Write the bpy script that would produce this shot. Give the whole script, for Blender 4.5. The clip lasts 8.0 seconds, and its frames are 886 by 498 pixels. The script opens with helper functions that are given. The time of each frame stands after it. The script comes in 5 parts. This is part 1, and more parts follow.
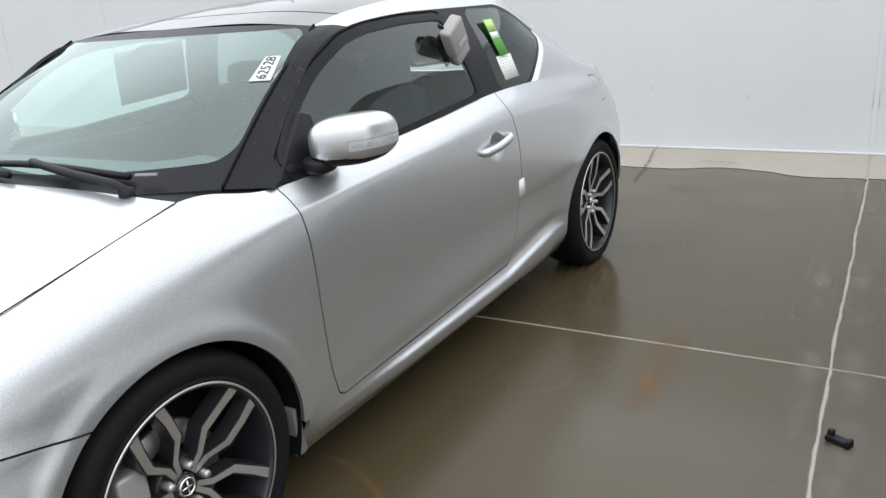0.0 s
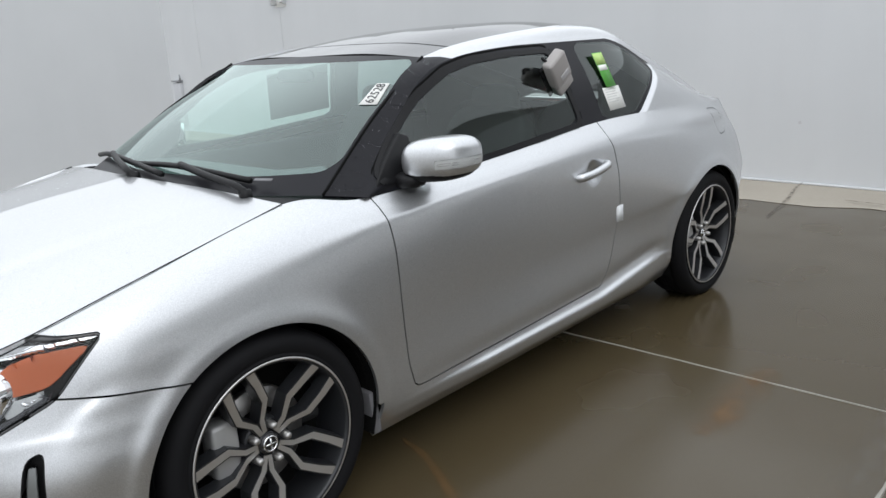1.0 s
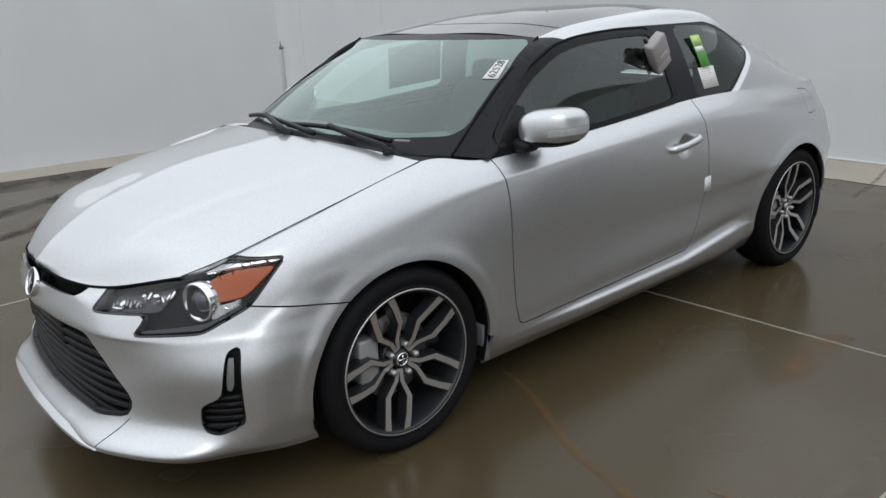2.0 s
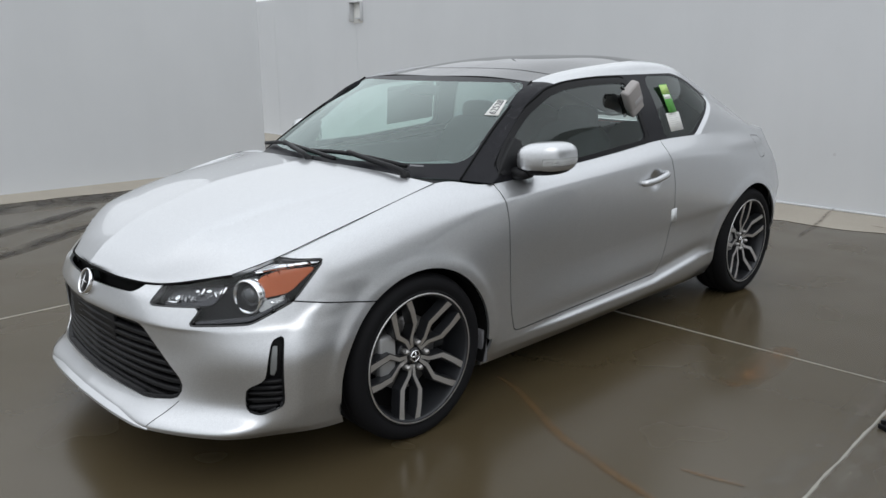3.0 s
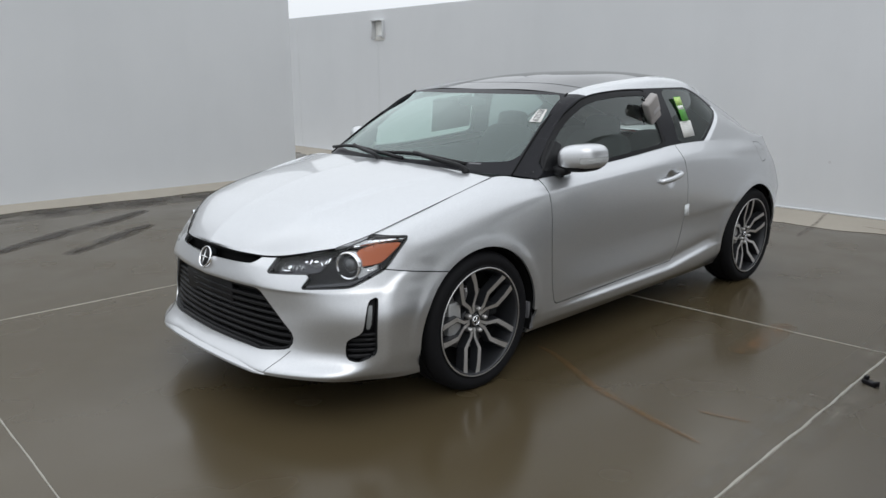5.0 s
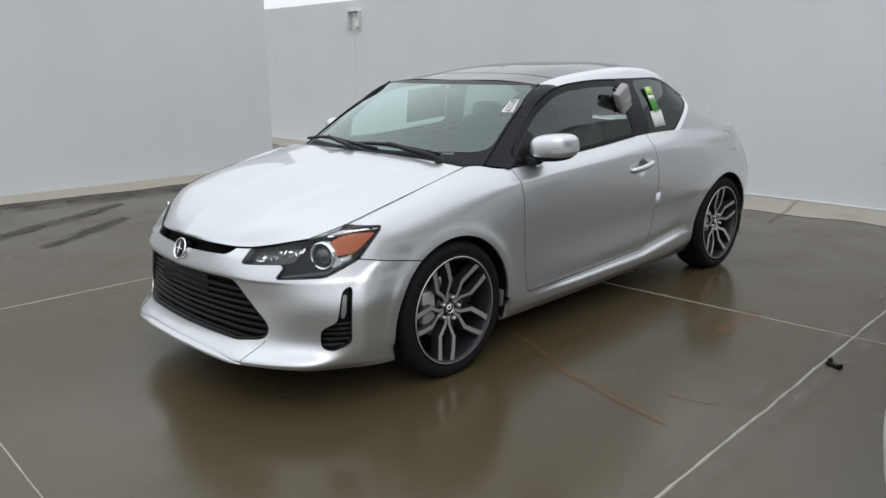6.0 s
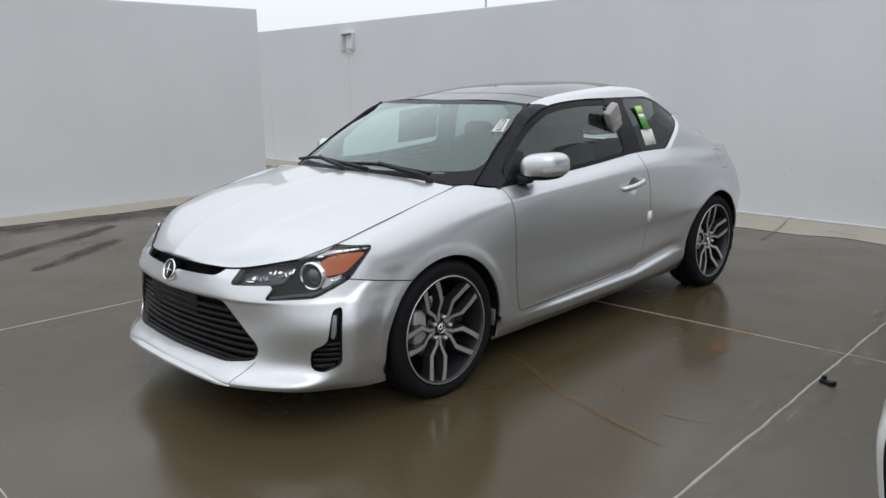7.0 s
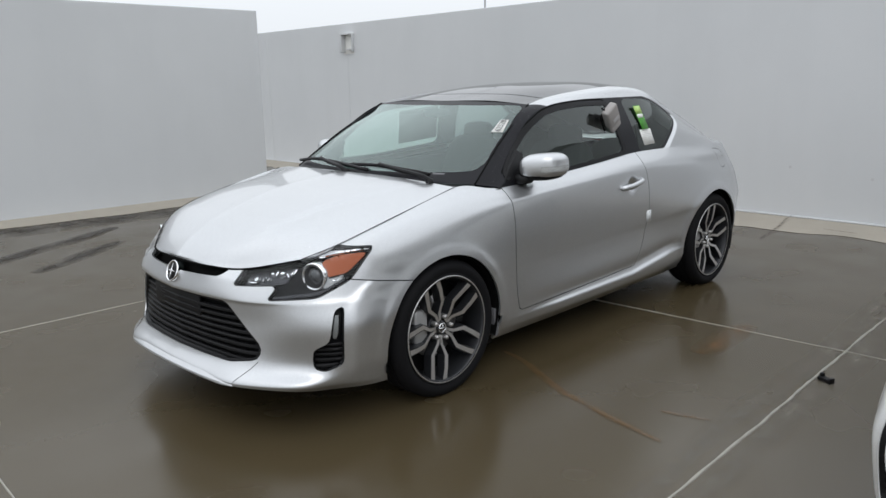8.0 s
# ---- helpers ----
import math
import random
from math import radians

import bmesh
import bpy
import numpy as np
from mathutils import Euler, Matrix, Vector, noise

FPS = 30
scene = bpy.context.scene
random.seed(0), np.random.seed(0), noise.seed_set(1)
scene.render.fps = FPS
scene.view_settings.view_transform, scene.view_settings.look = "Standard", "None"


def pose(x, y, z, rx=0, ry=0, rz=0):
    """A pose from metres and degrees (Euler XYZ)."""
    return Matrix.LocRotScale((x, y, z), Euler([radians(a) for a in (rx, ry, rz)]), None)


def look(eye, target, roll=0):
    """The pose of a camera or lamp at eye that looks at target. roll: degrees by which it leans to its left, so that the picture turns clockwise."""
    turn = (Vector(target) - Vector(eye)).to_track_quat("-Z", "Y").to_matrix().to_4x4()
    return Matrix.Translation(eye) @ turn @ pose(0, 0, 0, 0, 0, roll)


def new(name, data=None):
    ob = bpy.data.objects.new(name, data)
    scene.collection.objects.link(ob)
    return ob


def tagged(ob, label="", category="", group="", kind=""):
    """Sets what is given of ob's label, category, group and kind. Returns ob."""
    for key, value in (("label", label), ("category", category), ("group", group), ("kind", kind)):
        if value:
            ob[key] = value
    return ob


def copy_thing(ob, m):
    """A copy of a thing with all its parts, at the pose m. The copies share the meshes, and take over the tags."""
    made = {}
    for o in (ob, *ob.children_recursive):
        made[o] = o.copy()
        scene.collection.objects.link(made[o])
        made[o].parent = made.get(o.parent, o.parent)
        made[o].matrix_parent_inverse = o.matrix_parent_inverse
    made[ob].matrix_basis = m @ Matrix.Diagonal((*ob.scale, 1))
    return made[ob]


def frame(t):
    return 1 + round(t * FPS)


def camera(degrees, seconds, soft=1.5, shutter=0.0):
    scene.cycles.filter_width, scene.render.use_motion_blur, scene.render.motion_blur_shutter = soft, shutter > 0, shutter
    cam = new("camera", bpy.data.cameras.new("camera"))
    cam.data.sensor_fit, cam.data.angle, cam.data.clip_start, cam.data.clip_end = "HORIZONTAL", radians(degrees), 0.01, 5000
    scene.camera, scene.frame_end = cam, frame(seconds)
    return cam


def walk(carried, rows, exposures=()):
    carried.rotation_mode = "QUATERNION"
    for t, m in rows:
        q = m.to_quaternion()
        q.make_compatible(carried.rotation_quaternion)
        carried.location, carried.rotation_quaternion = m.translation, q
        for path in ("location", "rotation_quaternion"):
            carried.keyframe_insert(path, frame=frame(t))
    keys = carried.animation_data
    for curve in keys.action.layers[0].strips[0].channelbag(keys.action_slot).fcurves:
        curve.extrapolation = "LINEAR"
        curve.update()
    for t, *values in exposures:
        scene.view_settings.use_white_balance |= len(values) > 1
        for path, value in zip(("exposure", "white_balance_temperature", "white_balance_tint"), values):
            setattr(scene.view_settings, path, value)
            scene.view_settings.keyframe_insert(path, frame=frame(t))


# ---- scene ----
from mathutils.bvhtree import BVHTree

cam = camera(60.48, 8.0, soft=1.5)
PATH = [
    (0, (0.935, 2.238, 1.360), (-1.444, 0.661, 0.440), -4.42),
    (0.5, (0.906, 2.424, 1.365), (-1.225, 0.512, 0.470), -2.92),
    (1, (0.971, 2.567, 1.385), (-1.054, 0.504, 0.583), -3.41),
    (1.5, (1.168, 2.719, 1.399), (-0.689, 0.502, 0.604), -2.35),
    (2, (1.341, 2.776, 1.441), (-0.442, 0.536, 0.544), -2.48),
    (2.2, (1.430, 2.783, 1.437), (-0.423, 0.584, 0.582), -1.37),
    (3.5, (1.906, 3.076, 1.447), (-0.044, 0.910, 0.737), -0.47),
    (4, (2.053, 3.152, 1.468), (0.162, 0.924, 0.788), -0.65),
    (4.5, (2.247, 3.200, 1.469), (0.376, 0.930, 0.879), -0.32),
    (4.7, (2.320, 3.215, 1.445), (0.395, 1.000, 0.822), 0.04),
    (5.8, (2.373, 3.282, 1.453), (0.403, 1.141, 0.720), -0.53),
    (6, (2.359, 3.291, 1.449), (0.356, 1.176, 0.730), -0.48),
    (6.5, (2.339, 3.300, 1.447), (0.299, 1.208, 0.769), -0.56),
    (7, (2.335, 3.299, 1.442), (0.307, 1.183, 0.801), -0.78),
    (7.5, (2.335, 3.298, 1.443), (0.316, 1.171, 0.815), -0.88),
    (8, (2.356, 3.320, 1.449), (0.330, 1.204, 0.808), -1.08),
]
EXPOSURES = [(0.0, 0.45), (0.5, 0.36), (1.0, 0.12), (1.5, -0.10), (2.0, -0.18), (3.5, -0.17), (4.5, -0.17), (6.0, -0.11), (8.0, -0.15)]
walk(cam, [(t, look(eye, target, roll)) for t, eye, target, roll in PATH], EXPOSURES)

# ---- light: an even, bright overcast sky and a very soft sun ----
world = bpy.data.worlds.new("overcast_sky")
scene.world = world
world.use_nodes = True
wn = world.node_tree.nodes
sky = wn.new("ShaderNodeTexSky")
sky.sky_type, sky.sun_disc = "NISHITA", False
sky.sun_elevation, sky.sun_rotation = radians(48), radians(120)
grey = wn.new("ShaderNodeHueSaturation")
grey.inputs["Saturation"].default_value = 0.12
world.node_tree.links.new(sky.outputs[0], grey.inputs["Color"])
# a cloud cover is brightest overhead and about a third of that at the horizon
wl = world.node_tree.links
coord, split, height = wn.new("ShaderNodeTexCoord"), wn.new("ShaderNodeSeparateXYZ"), wn.new("ShaderNodeMapRange")
wl.new(coord.outputs["Generated"], split.inputs[0])
wl.new(split.outputs["Z"], height.inputs["Value"])
height.inputs["To Min"].default_value, height.inputs["To Max"].default_value = 0.95, 1.68
clouds = wn.new("ShaderNodeMix")
clouds.data_type, clouds.blend_type = "RGBA", "MIX"
clouds.inputs[0].default_value = 0.88
clouds.inputs[7].default_value = (6.6, 6.95, 7.35, 1)
wl.new(grey.outputs[0], clouds.inputs[6])
cover = wn.new("ShaderNodeVectorMath")
cover.operation = "SCALE"
wl.new(clouds.outputs[2], cover.inputs[0])
wl.new(height.outputs[0], cover.inputs["Scale"])
wl.new(cover.outputs[0], wn["Background"].inputs["Color"])
wn["Background"].inputs["Strength"].default_value = 0.15
sun_data = bpy.data.lights.new("sun", "SUN")
sun_data.energy, sun_data.angle, sun_data.color = 0.5, radians(40), (1.0, 0.98, 0.95)
sun = new("sun", sun_data)
sun.matrix_world = look((6, 10, 12), (0, 0, 0))


# ---- materials ----
def material(name, colour=(0.5, 0.5, 0.5), rough=0.5, metal=0.0, coat=0.0, spec=0.5):
    m = bpy.data.materials.new(name)
    m.use_nodes = True
    s = m.node_tree.nodes["Principled BSDF"]
    s.inputs["Base Color"].default_value = (*colour, 1)
    s.inputs["Roughness"].default_value = rough
    s.inputs["Metallic"].default_value = metal
    s.inputs["Coat Weight"].default_value = coat
    s.inputs["Coat Roughness"].default_value = 0.03
    s.inputs["Specular IOR Level"].default_value = spec
    return m


def noise_node(m, scale, detail=5.0, rough=0.55, coords="Object", stretch=(1, 1, 1)):
    n, l = m.node_tree.nodes, m.node_tree.links
    tc, mp, nz = n.new("ShaderNodeTexCoord"), n.new("ShaderNodeMapping"), n.new("ShaderNodeTexNoise")
    mp.inputs["Scale"].default_value = stretch
    nz.inputs["Scale"].default_value, nz.inputs["Detail"].default_value, nz.inputs["Roughness"].default_value = scale, detail, rough
    l.new(tc.outputs[coords], mp.inputs["Vector"])
    l.new(mp.outputs[0], nz.inputs["Vector"])
    return nz.outputs["Fac"]


def ramp_node(m, fac, stops):
    n, l = m.node_tree.nodes, m.node_tree.links
    r = n.new("ShaderNodeValToRGB")
    while len(r.color_ramp.elements) < len(stops):
        r.color_ramp.elements.new(0.5)
    for e, (at, c) in zip(r.color_ramp.elements, stops):
        e.position, e.color = at, (*(c if isinstance(c, tuple) else (c, c, c)), 1)
    l.new(fac, r.inputs["Fac"])
    return r.outputs["Color"]


def mix_node(m, fac, a, b, blend="MIX"):
    n, l = m.node_tree.nodes, m.node_tree.links
    x = n.new("ShaderNodeMix")
    x.data_type, x.blend_type = "RGBA", blend
    for value, socket in ((fac, x.inputs[0]), (a, x.inputs[6]), (b, x.inputs[7])):
        if isinstance(value, (int, float)):
            socket.default_value = value if socket == x.inputs[0] else (value, value, value, 1)
        elif isinstance(value, tuple):
            socket.default_value = (*value, 1)
        else:
            l.new(value, socket)
    return x.outputs[2]


def to_shader(m, socket, name):
    m.node_tree.links.new(socket, m.node_tree.nodes["Principled BSDF"].inputs[name])


def add_bump(m, height, strength, distance=0.01):
    n, l = m.node_tree.nodes, m.node_tree.links
    bmp = n.new("ShaderNodeBump")
    bmp.inputs["Strength"].default_value, bmp.inputs["Distance"].default_value = strength, distance
    l.new(height, bmp.inputs["Height"])
    l.new(bmp.outputs[0], n["Principled BSDF"].inputs["Normal"])


def paint_material(name, colour, metal, rough):
    m = material(name, colour, rough, metal, coat=1.0)
    m.node_tree.nodes["Principled BSDF"].inputs["Coat Roughness"].default_value = 0.012
    flakes = noise_node(m, 520, 2)
    to_shader(m, mix_node(m, ramp_node(m, flakes, [(0.35, 0.0), (0.7, 1.0)]), tuple(c * 0.82 for c in colour), tuple(min(1, c * 1.14) for c in colour)), "Base Color")
    return m


def pane_material(name, tint, gloss_share=0.09, sheen=(1, 1, 1)):
    """A thin pane: tinted see-through with mirror gloss towards grazing view."""
    m = bpy.data.materials.new(name)
    m.use_nodes = True
    n, l = m.node_tree.nodes, m.node_tree.links
    n.remove(n["Principled BSDF"])
    clear, gloss, mix, facing, power, scale = (n.new(k) for k in ("ShaderNodeBsdfTransparent", "ShaderNodeBsdfGlossy", "ShaderNodeMixShader", "ShaderNodeLayerWeight", "ShaderNodeMath", "ShaderNodeMath"))
    clear.inputs["Color"].default_value = (*tint, 1)
    gloss.inputs["Roughness"].default_value = 0.01
    gloss.inputs["Color"].default_value = (*sheen, 1)
    facing.inputs["Blend"].default_value = 0.5
    power.operation, scale.operation, scale.use_clamp = "POWER", "MULTIPLY_ADD", True
    power.inputs[1].default_value = 4.0
    scale.inputs[1].default_value, scale.inputs[2].default_value = 1 - gloss_share, gloss_share
    l.new(facing.outputs["Facing"], power.inputs[0])
    l.new(power.outputs[0], scale.inputs[0])
    l.new(scale.outputs[0], mix.inputs[0])
    l.new(clear.outputs[0], mix.inputs[1])
    l.new(gloss.outputs[0], mix.inputs[2])
    l.new(mix.outputs[0], n["Material Output"].inputs["Surface"])
    return m


SILVER = paint_material("silver_metallic_paint", (0.60, 0.61, 0.625), 0.86, 0.33)
WHITE_PAINT = paint_material("white_paint", (0.80, 0.80, 0.79), 0.0, 0.35)
BLACK_GLOSS = material("black_gloss_trim", (0.012, 0.012, 0.014), 0.12, coat=0.5)
BLACK_PLASTIC = material("black_plastic", (0.009, 0.009, 0.010), 0.45, spec=0.2)
add_bump(BLACK_PLASTIC, noise_node(BLACK_PLASTIC, 400), 0.15, 0.002)
PILLAR_BLACK = material("black_pillar_film", (0.009, 0.009, 0.012), 0.36, spec=0.2)
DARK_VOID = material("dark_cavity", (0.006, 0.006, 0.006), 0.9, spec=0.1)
RUBBER = material("tyre_rubber", (0.008, 0.008, 0.009), 0.7, spec=0.13)
add_bump(RUBBER, noise_node(RUBBER, 180), 0.2, 0.002)
CHROME = material("chrome", (0.85, 0.85, 0.86), 0.06, 1.0)
ALLOY = material("machined_alloy", (0.68, 0.67, 0.665), 0.38, 0.9)
ALLOY_DARK = material("dark_painted_alloy", (0.022, 0.023, 0.026), 0.38, 0.3, coat=0.1)
STEEL = material("brake_steel", (0.46, 0.45, 0.44), 0.4, 0.9)
GLASS_SCREEN = pane_material("windscreen_glass", (0.70, 0.87, 0.82), 0.12, (0.88, 1.0, 0.97))
GLASS_SIDE = pane_material("side_glass", (0.64, 0.75, 0.71), 0.065, (0.94, 1.0, 0.98))
GLASS_QUARTER = pane_material("dark_quarter_glass", (0.34, 0.38, 0.37), 0.05, (0.94, 1.0, 0.98))
GLASS_ROOF = material("roof_glass", (0.008, 0.008, 0.009), 0.05, spec=0.45)
GLASS_LAMP = pane_material("lamp_cover", (0.93, 0.94, 0.95), 0.02)
AMBER = material("amber_reflector", (0.42, 0.088, 0.015), 0.3, coat=0.1)
LAMP_STRIP = material("pale_plate", (0.16, 0.16, 0.17), 0.5)
CABIN = material("cabin_dark_fabric", (0.028, 0.029, 0.030), 0.85)
add_bump(CABIN, noise_node(CABIN, 30), 0.2, 0.003)
HEADLINER = material("headliner_grey", (0.5, 0.5, 0.49), 0.9)


# ---- mesh helpers ----
def part(name, bm, mat, parent, label=""):
    me = bpy.data.meshes.new(name)
    bm.to_mesh(me)
    bm.free()
    ob = new(name, me)
    me.materials.append(mat)
    for p in me.polygons:
        p.use_smooth = True
    ob.parent = parent
    if label:
        tagged(ob, label)
    return ob


def sharp(ob, degrees=35):
    me = ob.data
    me.set_sharp_from_angle(angle=radians(degrees))
    return ob


def box(bm, size, at=(0, 0, 0), bevel=0.0, turn=None, segments=2):
    r = bmesh.ops.create_cube(bm, size=1.0)
    vs = r["verts"]
    bmesh.ops.scale(bm, vec=size, verts=vs)
    if bevel:
        es = list({e for v in vs for e in v.link_edges})
        vs = list({v for f in bmesh.ops.bevel(bm, geom=es, offset=bevel, segments=segments, affect="EDGES", profile=0.5)["faces"] for v in f.verts} | {v for v in vs if v.is_valid})
    m = Matrix.Translation(at) @ (turn or Matrix.Identity(4))
    bmesh.ops.transform(bm, matrix=m, verts=vs)
    return vs


def turned(bm, profile, steps=48, axis="Y", at=(0, 0, 0)):
    """Spin a profile of (radius, along) points round an axis."""
    rings = []
    for k in range(steps):
        a = 2 * math.pi * k / steps
        c, s = math.cos(a), math.sin(a)
        ring = []
        for r, d in profile:
            p = {"Y": (r * c, d, r * s), "Z": (r * c, r * s, d), "X": (d, r * c, r * s)}[axis]
            ring.append(bm.verts.new(Vector(p) + Vector(at)))
        rings.append(ring)
    for k in range(steps):
        a, b = rings[k], rings[(k + 1) % steps]
        for i in range(len(profile) - 1):
            bm.faces.new((a[i], b[i], b[i + 1], a[i + 1]) if axis != "Y" else (a[i], a[i + 1], b[i + 1], b[i]))
    return rings


def catmull(pts, u):
    """A smooth curve through the points, u from 0 to len - 1."""
    n = len(pts)
    i = min(int(u), n - 2)
    t = u - i
    p1, p2 = pts[i], pts[i + 1]
    p0 = pts[i - 1] if i > 0 else 2 * p1 - p2
    p3 = pts[i + 2] if i + 2 < n else 2 * p2 - p1
    return 0.5 * (2 * p1 + (p2 - p0) * t + (2 * p0 - 5 * p1 + 4 * p2 - p3) * t * t + (3 * p1 - p0 - 3 * p2 + p3) * t ** 3)


def curve_points(pts, count):
    pts = [Vector(p) for p in pts]
    return [catmull(pts, (len(pts) - 1) * k / (count - 1)) for k in range(count)]


def loft(rows, nu, nv, shape=None, ready=False):
    """A grid of verts through rows of stations; nu along, nv between two rows. ready: the rows are lines of nu points already."""
    lines = rows if ready else [curve_points(r, nu) for r in rows]
    nvt = (len(rows) - 1) * nv + 1
    bm = bmesh.new()
    grid = []
    for j in range(nvt):
        v = j / nv
        grid.append([bm.verts.new(catmull([ln[i] for ln in lines], v)) for i in range(nu)])
    for row in grid:
        for vert in row:
            if shape:
                vert.co = shape(vert.co)
    for j in range(nvt - 1):
        for i in range(nu - 1):
            bm.faces.new((grid[j][i], grid[j][i + 1], grid[j + 1][i + 1], grid[j + 1][i]))
    bmesh.ops.remove_doubles(bm, verts=bm.verts, dist=1e-5)
    return bm


def face_out(bm, centre):
    """Turn the open sheet so that it faces away from the centre."""
    bm.normal_update()
    c = Vector(centre)
    if sum((f.calc_center_median() - c).dot(f.normal) * f.calc_area() for f in bm.faces) < 0:
        bmesh.ops.reverse_faces(bm, faces=bm.faces)
    return bm


def cut(bm, field):
    """Split the faces along field = 0, where field takes a place. Returns the field's value at every vert."""
    val = {v: field(v.co) for v in bm.verts}
    for v in val:
        if abs(val[v]) < 2e-4:
            val[v] = 0.0
    hit_faces = set()
    for e in list(bm.edges):
        a, b = e.verts
        if val[a] * val[b] < 0:
            fa, fb = val[a], val[b]
            hit_faces.update(e.link_faces)
            _, nv = bmesh.utils.edge_split(e, a, fa / (fa - fb))
            val[nv] = 0.0
        elif val[a] == 0.0 or val[b] == 0.0:
            hit_faces.update(e.link_faces)
    for f in hit_faces:
        z = [v for v in f.verts if val[v] == 0.0]
        if len(z) == 2 and not any(set(e.verts) == set(z) for e in f.edges):
            bmesh.utils.face_split(f, z[0], z[1])
    return val


def keep(bm, field, positive=False):
    """Cut along field = 0 and keep the side below (or above) it."""
    val = cut(bm, field)
    gone = [f for f in bm.faces if (sum(val[v] for v in f.verts) > 0) != positive]
    bmesh.ops.delete(bm, geom=gone, context="FACES")
    return bm


def outline(points, steps=6, closed=True):
    """A polygon with softly rounded corners."""
    out, n = [], len(points)
    for i in range(n):
        p0, p1, p2 = Vector(points[i - 1]), Vector(points[i]), Vector(points[(i + 1) % n])
        a, b = p1.lerp(p0, min(0.35, 0.03 / max((p0 - p1).length, 1e-6))), p1.lerp(p2, min(0.35, 0.03 / max((p2 - p1).length, 1e-6)))
        for k in range(steps + 1):
            t = k / steps
            out.append((1 - t) ** 2 * a + 2 * t * (1 - t) * p1 + t * t * b)
    return out


def inside(poly, flat):
    """A field: the signed distance to a polygon, below zero within; flat maps a place to the polygon's plane."""
    q = np.array([(p[0], p[1]) for p in poly])
    a, d = q, np.roll(q, -1, 0) - q
    dd = (d ** 2).sum(1)
    b2 = np.roll(q, -1, 0)
    drop = np.where(b2[:, 1] == q[:, 1], 1e-9, b2[:, 1] - q[:, 1])
    x0, z0, x1, z1 = q[:, 0].min(), q[:, 1].min(), q[:, 0].max(), q[:, 1].max()

    def field(co):
        fx, fz = flat(co)
        far = max(x0 - fx, fx - x1, z0 - fz, fz - z1)
        if far > 0.06:
            return far
        p = np.array((fx, fz))
        w = p - a
        t = np.clip((w * d).sum(1) / np.maximum(dd, 1e-12), 0, 1)
        near = np.sqrt(((w - t[:, None] * d) ** 2).sum(1).min())
        cross = ((q[:, 1] > p[1]) != (b2[:, 1] > p[1])) & (p[0] < (b2[:, 0] - q[:, 0]) * (p[1] - q[:, 1]) / drop + q[:, 0])
        return -near if cross.sum() % 2 else near
    return field


def edge_lip(bm, depth=0.008):
    """Fold the open edges inwards, so that a sheet shows a thickness."""
    bm.normal_update()
    rim = [e for e in bm.edges if e.is_boundary]
    normal = {v: v.normal.copy() for e in rim for v in e.verts}
    made = bmesh.ops.extrude_edge_only(bm, edges=rim)
    news = [g for g in made["geom"] if isinstance(g, bmesh.types.BMVert)]
    near = {tuple(round(c, 6) for c in v.co): n for v, n in normal.items()}
    for v in news:
        v.co = v.co - near[tuple(round(c, 6) for c in v.co)] * depth
    return bm


def mirrored(bm):
    other = bm.copy()
    for v in other.verts:
        v.co.y = -v.co.y
    bmesh.ops.reverse_faces(other, faces=other.faces)
    return other


def ribbon(bm, pts, width, height, lift=0.0):
    """A strip of rectangular section along a line of points on the ground."""
    pts = [Vector(p) for p in pts]
    prev = None
    for i, p in enumerate(pts):
        d = (pts[min(i + 1, len(pts) - 1)] - pts[max(i - 1, 0)]).normalized()
        n = Vector((-d.y, d.x, 0)) * width(i) / 2
        row = [bm.verts.new(p + n + Vector((0, 0, lift))), bm.verts.new(p + n * 0.6 + Vector((0, 0, lift + height))), bm.verts.new(p - n * 0.6 + Vector((0, 0, lift + height))), bm.verts.new(p - n + Vector((0, 0, lift)))]
        if prev:
            for k in range(3):
                bm.faces.new((prev[k], prev[k + 1], row[k + 1], row[k]))
        prev = row
    bm.normal_update()
    if sum(f.normal.z for f in bm.faces) < 0:
        bmesh.ops.reverse_faces(bm, faces=bm.faces)
    return bm


def tube(bm, pts, radius, sides=8, close=True):
    """A round bar along a line of points; radius may be a function of the index."""
    pts = [Vector(p) for p in pts]
    rings = []
    for i, p in enumerate(pts):
        d = (pts[min(i + 1, len(pts) - 1)] - pts[max(i - 1, 0)]).normalized()
        a = d.cross(Vector((0, 0, 1)) if abs(d.z) < 0.9 else Vector((1, 0, 0))).normalized()
        b = d.cross(a)
        r = radius(i) if callable(radius) else radius
        rings.append([bm.verts.new(p + (a * math.cos(2 * math.pi * k / sides) + b * math.sin(2 * math.pi * k / sides)) * r) for k in range(sides)])
    for q, s in zip(rings, rings[1:]):
        for k in range(sides):
            bm.faces.new((q[k], q[(k + 1) % sides], s[(k + 1) % sides], s[k]))
    if close:
        bm.faces.new(rings[0][::-1])
        bm.faces.new(rings[-1])
    bmesh.ops.recalc_face_normals(bm, faces=bm.faces)
    return bm


# ---- the setting: wet concrete yard between white rendered walls ----
SLAB = radians(2.4)
E1, E2 = Vector((math.cos(SLAB), math.sin(SLAB), 0)), Vector((-math.sin(SLAB), math.cos(SLAB), 0))
CROSS = Vector((-1.853, 2.025, 0))


